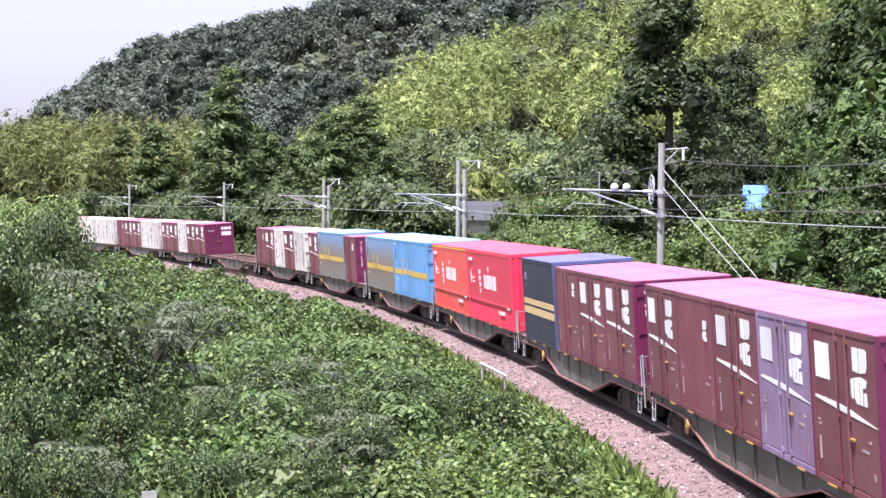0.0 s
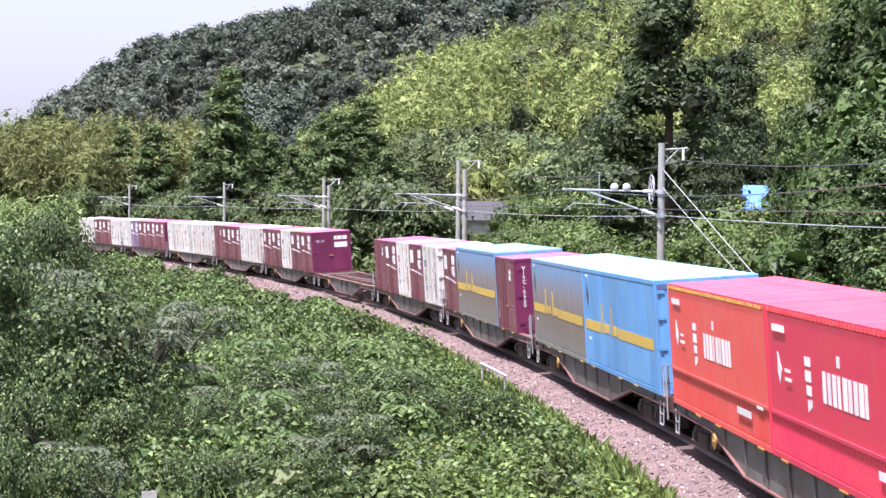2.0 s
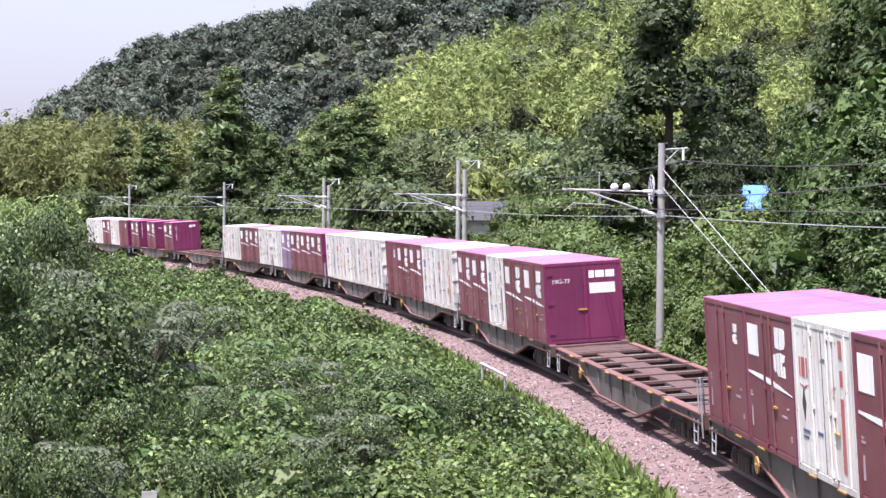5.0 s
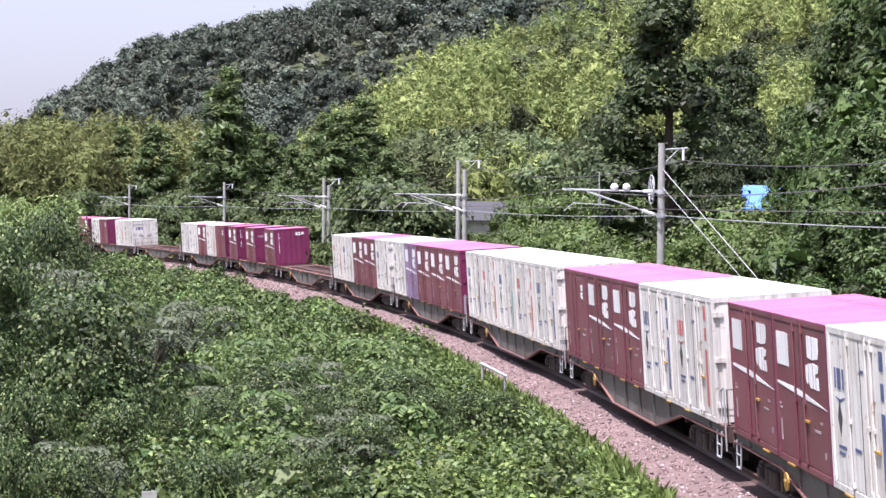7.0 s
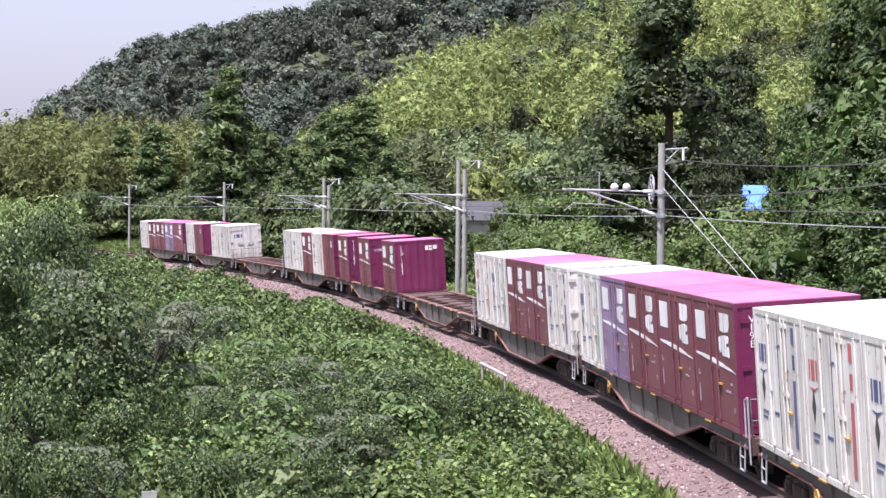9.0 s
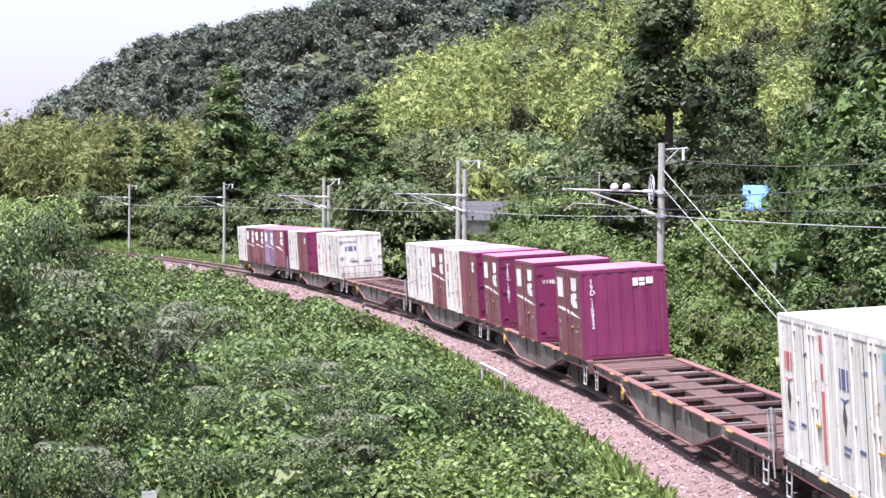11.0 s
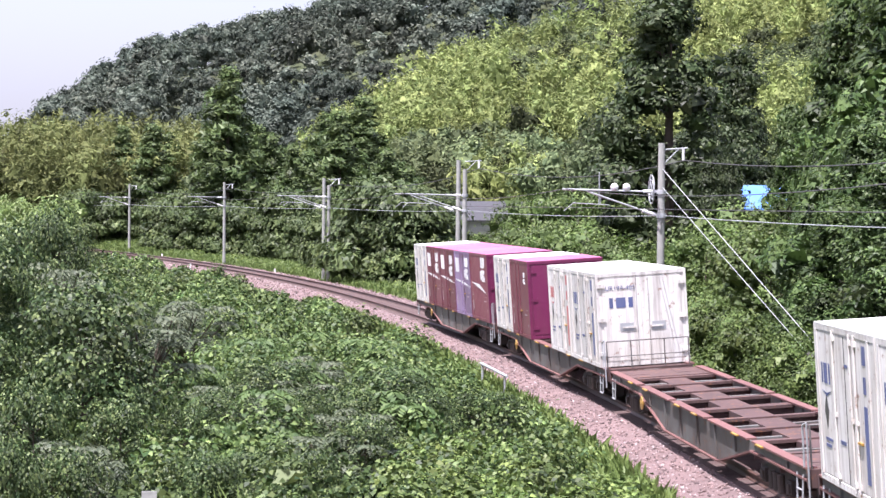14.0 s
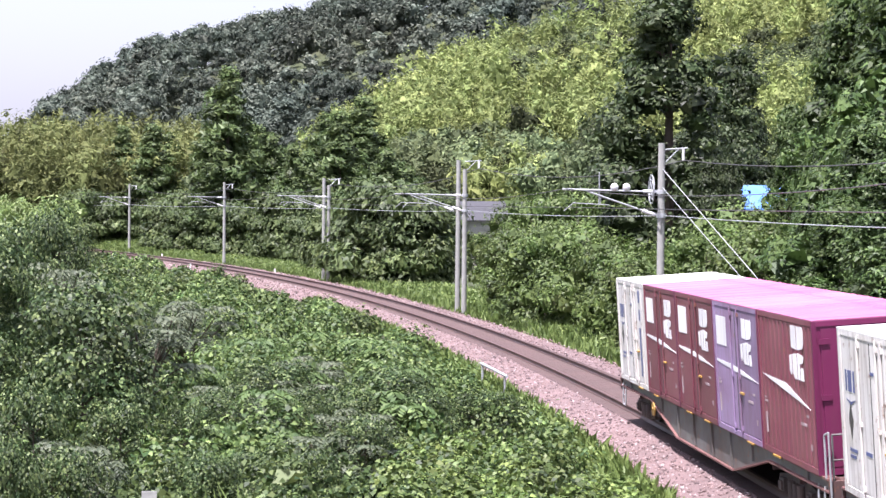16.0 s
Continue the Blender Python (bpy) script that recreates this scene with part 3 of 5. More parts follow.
def bank_top(x, y):
    """Height of the plant cover on the near bank."""
    d = np.interp(y, TY, TX) - 2.3 - x
    tall = np.interp(y, [25, 45, 60, 95, 130], [0.7, 0.7, 0.75, 0.4, 0.15])
    roll = 0.42 * np.sin(1.5 * x + 0.8 * y) + 0.30 * np.sin(2.5 * x - 1.3 * y + 1.0)
    return -0.75 + tall * smooth(0.2, 6.0, d) + 0.35 * smooth(0.0, 1.0, d) + roll * smooth(1.0, 4.0, d) * smooth(110, 50, y)


def bank_points(n, power=1.7, edge=0.0, y0=28.0, y1=205.0):
    y = y0 + (y1 - y0) * RNG.random(n) ** power
    xr = np.interp(y, TY, TX) - 2.25 - edge - 0.35 * np.abs(np.sin(0.7 * y) + 0.6 * np.sin(2.3 * y))
    xl = -0.232 * y - 1.5
    x = xr + (xl - xr) * RNG.random(n)
    return x, y


def creepers():
    x, y = bank_points(1150, power=1.6, edge=0.2)
    r = np.where(y < 70, 0.62, np.interp(y, [70, 120], [0.62, 0.5])) * (0.45 + 1.1 * RNG.random(len(x)) ** 1.6)
    r = np.minimum(r, 0.25 + 0.45 * np.maximum(np.interp(y, TY, TX) - 2.3 - x, 0))
    z = bank_top(x, y) - 0.35 + 0.45 * RNG.random(len(x)) * r
    a = clump(np.stack([x, y, z], -1), r, 160, 0.06 + 0.0012 * y, up=0.35, jitter=0.5, aspect=0.7, squash=1.1, tone=RNG.normal(size=len(x)) * 0.28, spread=0.55, droop=-0.2)
    x, y = bank_points(52000)
    z = bank_top(x, y) - 0.45 + 0.14 * RNG.normal(size=len(x))
    b = leaves(np.stack([x, y, z], -1), np.stack([0.5 * RNG.normal(size=len(x)), -0.3 + 0.5 * RNG.normal(size=len(x)), 0.8 + 0 * x], -1), (0.075 + 0.0018 * y) * (0.6 + 0.8 * RNG.random(len(x))), 0.7)
    v, q = join(a[:2], b)
    tone = np.concatenate([a[2], np.zeros(len(b[1]))])
    tagged(part("creepers", mesh_np("creepers", v, q, tone), F_KUDZU), "bright green creepers heaped over the near bank", "undergrowth", kind="stuff")
    # broad pale leaves at the foot of the bank
    n = 260
    y = 25 + 16 * RNG.random(n)
    x = (690 + 500 * RNG.random(n) - 784) / 3655 * y
    ok = x < np.interp(y, TY, TX) - 2.7
    x, y = x[ok], y[ok]
    r = 0.25 + 0.3 * RNG.random(len(x))
    mesh = clump(np.stack([x, y, np.minimum(bank_top(x, y) + 0.05, 0.55)], -1), r, 120, 0.10, up=0.7, jitter=0.45, aspect=0.85, squash=0.7, tone=RNG.normal(size=len(x)) * 0.25)
    tagged(part("vine_leaves", mesh_np("vine_leaves", *mesh), F_PALE), "pale yellow-green broad vine leaves on the bank", "undergrowth", kind="stuff")


creepers()


def frond_set(spots):
    """Rosettes of feathered fronds on thin stalks; leaflets in pairs along each midrib."""
    pos, nrm, tip, size = [], [], [], []
    for x, y, z, count, length in spots:
        for i in range(count):
            a = 6.283 * (i + RNG.random() * 0.7) / count
            d = np.array([math.cos(a), math.sin(a), 0])
            side = np.array([-d[1], d[0], 0])
            L = length * (0.75 + 0.5 * RNG.random())
            for j in range(12):
                f = 0.15 + 0.85 * j / 11
                c = np.array([x, y, z]) + d * L * f + np.array([0, 0, L * (0.85 * f - 1.3 * f * f)])
                w = L * 0.24 * math.sin(math.pi * (0.15 + 0.8 * f)) + 0.03
                for sgn in (-1, 1):
                    t = unit(side * sgn + d * 0.45 + np.array([0, 0, -0.55]))
                    pos.append(c + t * w * 0.5)
                    tip.append(t)
                    nrm.append(np.array([0, 0, 1.0]) + 0.9 * d * (f - 0.2) + 0.5 * RNG.normal(size=3))
                    size.append(w)
    pos, t, n, s = np.array(pos), np.array(tip), np.array(nrm), np.array(size)[:, None]
    b = unit(np.cross(n, t))
    v = np.stack([pos - t * s * 0.5, pos + b * s * 0.19, pos + t * s * 0.5, pos - b * s * 0.19], 1)
    return v.reshape(-1, 3), np.arange(4 * len(pos)).reshape(-1, 4)


spots = []
for i in range(46):
    y = 36 + 26 * RNG.random()
    px = 330 + 440 * RNG.random()
    x = (px - 784) / 3655 * y
    if x < np.interp(y, TY, TX) - 4.5:
        spots.append((x, y, float(bank_top(x, y)) + 0.25 + 0.4 * RNG.random(), 9, 0.6 + 0.35 * RNG.random()))
v, q = frond_set(spots)
tagged(part("fronds", mesh_np("fronds", v, q), F_FROND), "feathery green fronds standing out of the creepers", "undergrowth", kind="stuff")


def frond_tree(label):
    root = new("tree")
    bm = bmesh.new()
    tops = []
    for i in range(24):
        a = 6.283 * i / 24 + RNG.random()
        k = 0.35 + 0.75 * RNG.random()
        e = (1.25 * math.cos(a) * k, 1.25 * math.sin(a) * k, 2.3 + 1.4 * RNG.random() - 0.5 * k)
        tube(bm, (0, 0, 1.5), e, 0.035, 0.015, n=6, caps=False)
        tops.append((*e, 8, 0.55))
    tube(bm, (0, 0, -0.6), (0, 0, 1.55), 0.07, 0.045, n=8, caps=False)
    part("trunk", bm, BARK, root)
    part("crown", mesh_np("crown", *frond_set(tops)), F_DUSKY, root)
    return tagged(root, label, "tree")


# (bearing, bearing height of the top, distance, width as bearing)
def rise_to(top, dist):
    """Height over the ground of something whose top stands at this level of the view."""
    return 5.34 - dist * (top - 356) / 3655 + 0.75


sumac = place(frond_tree("young tree with dusky feathered fronds over creepers"), 262, 50)
for px, top, d, w in ((205, 495, 56, 1.0), (318, 505, 56, 0.9), (150, 455, 60, 1.0), (95, 430, 56, 0.9), (20, 700, 34, 0.7), (580, 745, 37, 0.75), (640, 700, 40, 0.6), (452, 672, 44, 0.75), (500, 650, 46, 0.75), (400, 660, 47, 0.7), (560, 610, 50, 0.7), (120, 745, 31, 0.6)):
    k = rise_to(top, d) / 3.9
    plant(sumac, px, d, k, w / k)

bush = place(broad_tree(4.6, 1.55, 0.0, 56, 215, 0.10, F_VINE, "tall bush hung with dark green creepers", "shrub", clump_r=0.55, aspect=0.68, jitter=0.55, hang=0.5, droop=-0.7, up=0.1, slim=False), 150, 40)
bush.scale = (0.95, 0.95, 0.95)
for px, top, d, wide in ((95, 372, 62, 150), (30, 405, 66, 190), (-20, 430, 50, 200), (130, 430, 72, 110), (40, 480, 52, 150), (215, 712, 35, 150), (60, 690, 33, 180), (-10, 600, 40, 200), (120, 800, 28, 170), (20, 790, 27, 160), (330, 720, 40, 120), (480, 640, 46, 190), (400, 690, 43, 130), (530, 690, 42, 130), (690, 650, 45, 190), (620, 690, 41, 140), (650, 740, 37, 160), (745, 690, 44, 130), (850, 690, 47, 140), (470, 790, 33, 170), (360, 800, 31, 170), (560, 800, 33, 140), (910, 705, 48, 90)):
    k = rise_to(top, d) / 4.7
    plant(bush, px, d, k, wide * d / 3655 / 3.3 / k)

# light bamboo grass at the far end of the near side
x, y = scatter(80, (-0.235, -0.184), (118, 160))
woods("bamboo_grass", x, y, 6.4 * (0.75 + 0.3 * RNG.random(len(x))), 2.6 * (0.8 + 0.5 * RNG.random(len(x))), 6, 60, 0.4, F_BRIGHT, "fresh light green bamboo grass", plume=True, tone_spread=0.2)


def blades(name, x, y, z, h, mat, label):
    """Upright grass blades."""
    n = len(x)
    a = RNG.random(n) * 6.283
    d = np.stack([np.cos(a), np.sin(a), 0 * a], -1)
    lean = RNG.normal(size=(n, 3)) * np.array([0.35, 0.35, 0])
    w = 0.05 + 0 * a
    p = np.stack([x, y, z], -1)
    tipp = p + lean * h[:, None] + np.array([0, 0, 1]) * h[:, None]
    mid = (p + tipp) / 2
    v = np.stack([p, mid + d * w[:, None], tipp, mid - d * w[:, None]], 1).reshape(-1, 3)
    return tagged(part(name, mesh_np(name, v, np.arange(4 * n).reshape(-1, 4)), mat), label, "grass", kind="stuff")


# grass along the far side of the ballast
n = 42000
s = -215 + 265 * RNG.random(n)
u = 2.5 + 7.0 * RNG.random(n) ** 1.3
base = np.array([line(float(k)) for k in np.linspace(-215, 50, 266)])
gxx, gyy, gaa = (np.interp(s, np.linspace(-215, 50, 266), base[:, i]) for i in range(3))
gx, gy = gxx - np.sin(gaa) * u, gyy + np.cos(gaa) * u
blades("grass", gx, gy, ground_z(gx, gy) + 0.25 * smooth(3.4, 2.4, u), (0.35 + 0.45 * RNG.random(n)) * smooth(2.1, 3.4, u) + 0.12, F_GRASS, "long light green grass along the far edge of the ballast")
n = 26000
s = -215 + 265 * RNG.random(n)
u = 2.7 + 6.5 * RNG.random(n)
wx, wy, wa = (np.interp(s, np.linspace(-215, 50, 266), base[:, i]) for i in range(3))
wx, wy = wx - np.sin(wa) * u, wy + np.cos(wa) * u
weed = np.stack([wx, wy, ground_z(wx, wy) + 0.15 + 0.55 * RNG.random(n) * smooth(2.6, 4.5, u)], -1)
weed = leaves(weed, np.stack([0.5 * RNG.normal(size=n), -0.2 + 0.5 * RNG.normal(size=n), 0.8 + 0 * u], -1), 0.16 + 0.2 * RNG.random(n), 0.5)
tagged(part("weeds", mesh_np("weeds", *weed), F_PALE), "low leafy weeds in the grass beyond the track", "undergrowth", kind="stuff")
n = 9000
y = 30 + 90 * RNG.random(n) ** 1.6
u = 2.35 + 0.75 * RNG.random(n)
gx = np.interp(y, TY, TX) - u
blades("grass", gx, y, -0.5 - 0.25 * (u - 2.35), 0.12 + 0.3 * RNG.random(n), F_GRASS, "green grass fringe on the near edge of the ballast")
n = 260
gx = (440 - 784) / 3655 * 29 + 0.35 * RNG.normal(size=n)
blades("grass_tuft", gx, 29 + 0.3 * RNG.normal(size=n), np.full(n, -0.2), 0.9 + 0.6 * RNG.random(n), F_GRASS, "tuft of long pale grass in the creepers")

# ================= stones and sleepers =================


def stones():
    """Loose stones over the ballast where the line is near."""
    n = 15000
    s = 62 - 190 * RNG.random(n) ** 1.4
    side = RNG.random(n) < 0.72
    u = np.where(side, 1.0 + 1.5 * RNG.random(n), -2.3 + 1.3 * RNG.random(n))
    grid = np.linspace(-130, 64, 195)
    base = np.array([line(float(k)) for k in grid])
    bx, by, ba = (np.interp(s, grid, base[:, i]) for i in range(3))
    c = radians(CANT)
    w = np.interp(u, [-2.1, -1.05, 1.05, 2.3, 3.6], [-0.32, -0.165, -0.165, -0.36, -1.15])
    l = u * math.cos(c) + w * math.sin(c)
    p = np.stack([bx + np.sin(ba) * l, by - np.cos(ba) * l, GRADE * s - u * math.sin(c) + w * math.cos(c)], -1)
    r = (0.028 + 0.026 * RNG.random(n)) * np.where(s < -40, 1.5, 1.0)
    shape = np.array([(1, 0.1, 0), (0.2, 1, 0.1), (-0.9, 0.3, 0), (0.1, -1, 0.1), (0.1, 0.1, 0.9), (0, 0, -0.6)], float)
    jit = shape[None] + 0.3 * RNG.normal(size=(n, 6, 3))
    v = p[:, None] + jit * r[:, None, None]
    tri = np.array([(0, 1, 4), (1, 2, 4), (2, 3, 4), (3, 0, 4), (1, 0, 5), (2, 1, 5), (3, 2, 5), (0, 3, 5)])
    q = (tri[None] + 6 * np.arange(n)[:, None, None]).reshape(-1, 3)
    tagged(part("ballast_stones", mesh_np("ballast_stones", v.reshape(-1, 3), q), STONES), "loose pinkish crushed stones on the ballast", "stones", kind="stuff")


stones()
bm = boxes((-0.11, 0.11, -1.0, 1.0, -0.33, -0.157))
bmesh.ops.bevel(bm, geom=bm.edges, offset=0.02, segments=1, affect="EDGES")
sleepers = tagged(new("sleepers"), "row of grimy brown sleepers under the rails", "sleepers", kind="structure")
first = part("sleeper", bm, SLEEPER, sleepers)
for i in range(290):
    s = 64 - 0.65 * i
    x, y, a = line(s)
    ob = first if i == 0 else new("sleeper", first.data)
    ob.parent = sleepers
    ob.matrix_basis = Matrix.Translation((x, y, GRADE * s)) @ Matrix.Rotation(a, 4, "Z") @ Matrix.Rotation(radians(CANT), 4, "X")

# ================= houses and small things =================


def house(px, dist, w, d, eave, ridge, roof_mat, label, turn=0.0):
    root = new("house")
    x, y = at_bearing(px, dist)
    root.matrix_basis = pose(x, y, gz(x, y) - 0.1, 0, 0, turn)
    part("wall", boxes((-w / 2, w / 2, -d / 2, d / 2, 0, eave)), PLASTER, root)
    for sx in (-1, 1):
        bm = bmesh.new()
        prism(bm, [(0, ridge), (sx * (w / 2 + 0.5), eave - 0.15), (sx * (w / 2 + 0.5), eave - 0.03), (0, ridge + 0.12)], -d / 2 - 0.5, d / 2 + 0.5)
        part("roof", bm, roof_mat, root)
    for sy in (-1, 1):
        bm = bmesh.new()
        prism(bm, [(-w / 2, eave), (w / 2, eave), (0, ridge - 0.02)], sy * d / 2 - 0.05, sy * d / 2 + 0.05)
        part("gable", bm, PLASTER, root)
    for k in (-0.28, 0.28):
        win = part("window", boxes((k * w - 0.6, k * w + 0.6, -d / 2 - 0.06, -d / 2 + 0.01, 0.9, 2.0)), GALV, root)
        part("pane", boxes((k * w - 0.54, k * w + 0.54, -d / 2 - 0.07, -d / 2 - 0.061, 0.96, 1.94)), BLACKP, win)
    return tagged(root, label, "house")


house(1364, 128, 2.9, 2.6, 5.9, 7.2, BLUETILE, "house with a bright blue roof among the trees", 65)
house(835, 185, 9.0, 12.0, 4.4, 5.9, SLATE, "low house with a dark grey roof behind the line", 88)

pipe = new("marker_pipe")
pa = [on_line(-2.0 + k, 2.75, -0.15, False) for k in (0.0, 4.2)]
part("pipe", tubes(((1.25, 66.5, 0.12), (1.95, 62.0, 0.08), 0.045), n=10), GALV, pipe)
part("post", tubes(((1.3, 66.2, -0.9), (1.3, 66.2, 0.1), 0.035), n=8), GALV, pipe)
part("post", tubes(((1.9, 62.3, -0.9), (1.9, 62.3, 0.06), 0.035), n=8), GALV, pipe)
tagged(pipe, "pale galvanised pipe rail at the ballast edge", "pipe rail")
for s, u in ((-128.0, -2.3), (-82.0, -2.2), (-95.0, 2.1)):
    p = on_line(s, u, -0.3, False)
    tagged(part("marker_post", boxes((p.x - 0.06, p.x + 0.06, p.y - 0.06, p.y + 0.06, p.z - 0.5, p.z + 0.42)), WHITE), "short white marker post beside the rails", "marker post", "marker posts")
x, y = at_bearing(266, 24.5)
post = new("sign_post")
part("plate", boxes((x - 0.09, x + 0.09, y - 0.012, y + 0.012, 1.0, 1.86)), POLEC, post)
part("stake", tubes(((x, y + 0.05, -0.9), (x, y + 0.05, 1.85), 0.03)), GALV, post)
tagged(post, "grey metal post top rising from the creepers", "post")

# ================= masts and wires =================


def mast(s, h, twin=False, wheel=False, u=-3.0):
    """A concrete mast with its bracket arm over the track, along local +x."""
    root = new("catenary_mast")
    foot = on_line(s, u, -0.5, False)
    _, _, a = line(s)
    root.matrix_basis = Matrix.Translation(foot) @ Matrix.Rotation(a - math.pi / 2, 4, "Z")
    bm = bmesh.new()
    tube(bm, (0, 0, -1.4), (0, 0, h - 0.6 if twin else h), 0.145, 0.11, n=16)
    part("pole", bm, POLEC, root)
    if twin:
        bm = bmesh.new()
        tube(bm, (-0.1, -2.2, -1.4), (-0.1, -2.2, h - 0.1), 0.145, 0.11, n=16)
        part("pole", bm, POLEC, root)
    z = 6.15
    for k in ((0, -2.2) if twin else (0,)):
        part("bracket_arm", tubes(((0.13, k, z + 0.02), (3.25, k, z + 0.08), 0.032), ((0.13, k, z - 0.75), (2.45, k, z + 0.02), 0.030)), GALV, root)
        part("insulator", tubes(((0.2, k, z - 0.73), (0.62, k, z - 0.59), 0.06), n=10), WHITE, root)
        part("insulator", tubes(((0.2, k, z + 0.03), (0.6, k, z + 0.03), 0.055), n=10), WHITE, root)
        part("steady_arm", tubes(((1.7, k, z - 0.42), (2.9, k, z - 0.36), 0.016), ((2.9, k, z - 0.36), (3.2, k, z - 0.62), 0.014), ((2.0, k, z - 0.42), (2.0, k, z - 0.08), 0.014)), GALV, root)
    for low in (z - 0.82, z - 0.05):
        part("collar", tubes(((0, 0, low), (0, 0, low + 0.14), 0.165), n=14), GALV, root)
    part("top_bracket", tubes(((0, 0, h - 0.22), (-0.85, 0, h - 0.15), 0.025), ((0, 0, h - 0.75), (-0.55, 0, h - 0.2), 0.02)), GALV, root)
    part("feeder_insulator", tubes(((-0.72, 0, h - 0.55), (-0.72, 0, h - 0.18), 0.045), n=10), WHITE, root)
    if wheel:
        bm = bmesh.new()
        n = 20
        for r, t in ((0.46, 0.022), (0.30, 0.016)):
            for i in range(n):
                p0, p1 = 2 * math.pi * i / n, 2 * math.pi * (i + 1) / n
                tube(bm, (0.34, 0.05 + r * math.cos(p0) * 0.9, z + 0.1 + r * math.sin(p0)), (0.34, 0.05 + r * math.cos(p1) * 0.9, z + 0.1 + r * math.sin(p1)), t, n=6, caps=False)
        for i in range(3):
            p0 = math.pi * i / 3
            tube(bm, (0.34, 0.05 - 0.41 * math.cos(p0), z + 0.1 - 0.46 * math.sin(p0)), (0.34, 0.05 + 0.41 * math.cos(p0), z + 0.1 + 0.46 * math.sin(p0)), 0.014, n=6)
        part("tension_wheel", bm, GALV, root, "galvanised spoked tensioning wheel")
        for x in (1.15, 1.55):
            bm = bmesh.new()
            bmesh.ops.create_uvsphere(bm, u_segments=12, v_segments=8, radius=0.13)
            bmesh.ops.translate(bm, vec=(x, 0, z + 0.16), verts=bm.verts)
            part("round_insulator", bm, WHITE, root, "white porcelain ball insulator")
        part("rod", tubes(((2.05, 0, z - 0.4), (2.05, 0, z + 0.65), 0.02)), GALV, root)
    return tagged(root, "grey concrete catenary mast with a galvanised bracket arm" + (", doubled" if twin else ""), "mast", "catenary masts of the line")


MASTS = [(-184.0, 7.6, False), (-145.0, 7.6, False), (-105.5, 7.5, False), (-66.5, 7.6, True), (-25.6, 8.1, True), (12.6, 7.75, False), (52.0, 7.8, False), (92.0, 7.8, False)]
for s, h, twin in MASTS:
    mast(s, h, twin, wheel=(s == 12.6))


def wire(name, pts, r, label, mat=None):
    cu = bpy.data.curves.new(name, "CURVE")
    cu.dimensions, cu.bevel_depth, cu.bevel_resolution = "3D", r, 1
    sp = cu.splines.new("POLY")
    sp.points.add(len(pts) - 1)
    for p, c in zip(sp.points, pts):
        p.co = (*c, 1)
    ob = new(name, cu)
    me = bpy.data.meshes.new_from_object(ob.evaluated_get(bpy.context.evaluated_depsgraph_get()))
    bpy.data.objects.remove(ob)
    me.materials.append(mat or BLACKP)
    return tagged(new(name, me), label, "wire", "overhead wires")


def strung(u, w, sag, z_of_mast=False):
    """Points of a wire that hangs from mast to mast."""
    pts = []
    for (s0, h0, _), (s1, h1, _) in zip(MASTS, MASTS[1:]):
        for i in range(10):
            f = i / 10
            s = s0 + (s1 - s0) * f
            hang = 4 * sag * f * (1 - f)
            top = w if not z_of_mast else h0 + (h1 - h0) * f + w
            pts.append(on_line(s, u, top - hang, False))
    return pts


wire("contact_wire", strung(0.15, 5.15, 0.02), 0.010, "thin dark copper contact wire above the track")
wire("messenger_wire", strung(0.15, 5.75, 0.30), 0.011, "thin dark messenger wire slung above the contact wire")
wire("feeder_cable", strung(-3.75, -1.05, 0.5, True), 0.016, "dark feeder cable slung from mast to mast")
wire("feeder_cable", strung(-3.1, 4.9, 0.12), 0.013, "pale cable strung along the masts", GALV)

guy = new("guy_wires")
g0 = on_line(12.6, -3.0, 0, False)
for dz, e in ((6.45, (11.6, 52.0, -0.7)), (5.85, (11.2, 51.6, -0.7))):
    a, b = Vector((g0.x, g0.y, g0.z + dz)), Vector(e)
    part("stay_rope", tubes((a, b, 0.012)), GALV, guy)
    part("stay_guard", tubes((a.lerp(b, 0.70), a.lerp(b, 0.80), 0.075), n=12), BLACKP, guy, "black plastic guard tube on the stay")
tagged(guy, "pair of pale stay ropes with black guards bracing a mast", "guy wires")

# ================= wagons =================


def handrail(root, x):
    h = 1.0
    bars = [((x, y, 0.98), (x, y, 0.98 + h * 0.72), 0.018) for y in (-1.1, -0.45, 0.45, 1.1)]
    bars += [((x, -1.1, 0.98 + h * 0.72), (x, 1.1, 0.98 + h * 0.72), 0.018), ((x, -1.1, 1.30), (x, 1.1, 1.30), 0.014)]
    part("handrail", tubes(*bars, n=6), STEEL, root)
    part("grab_bar", tubes(((x + 0.1, -1.18, 0.5), (x + 0.1, -1.18, 1.75), 0.018), ((x + 0.1, -1.18, 1.75), (x - 0.16, -1.18, 1.68), 0.018), ((x - 0.16, -1.18, 1.68), (x - 0.16, -1.18, 0.98), 0.018), n=6), GALV, root)


def stirrup(root, x):
    part("step", tubes(((x - 0.2, -1.17, 0.85), (x - 0.17, -1.2, 0.33), 0.018), ((x + 0.2, -1.17, 0.85), (x + 0.17, -1.2, 0.33), 0.018), ((x - 0.17, -1.2, 0.33), (x + 0.17, -1.2, 0.33), 0.022), ((x - 0.19, -1.19, 0.58), (x + 0.19, -1.19, 0.58), 0.016), n=6), GALV, root)


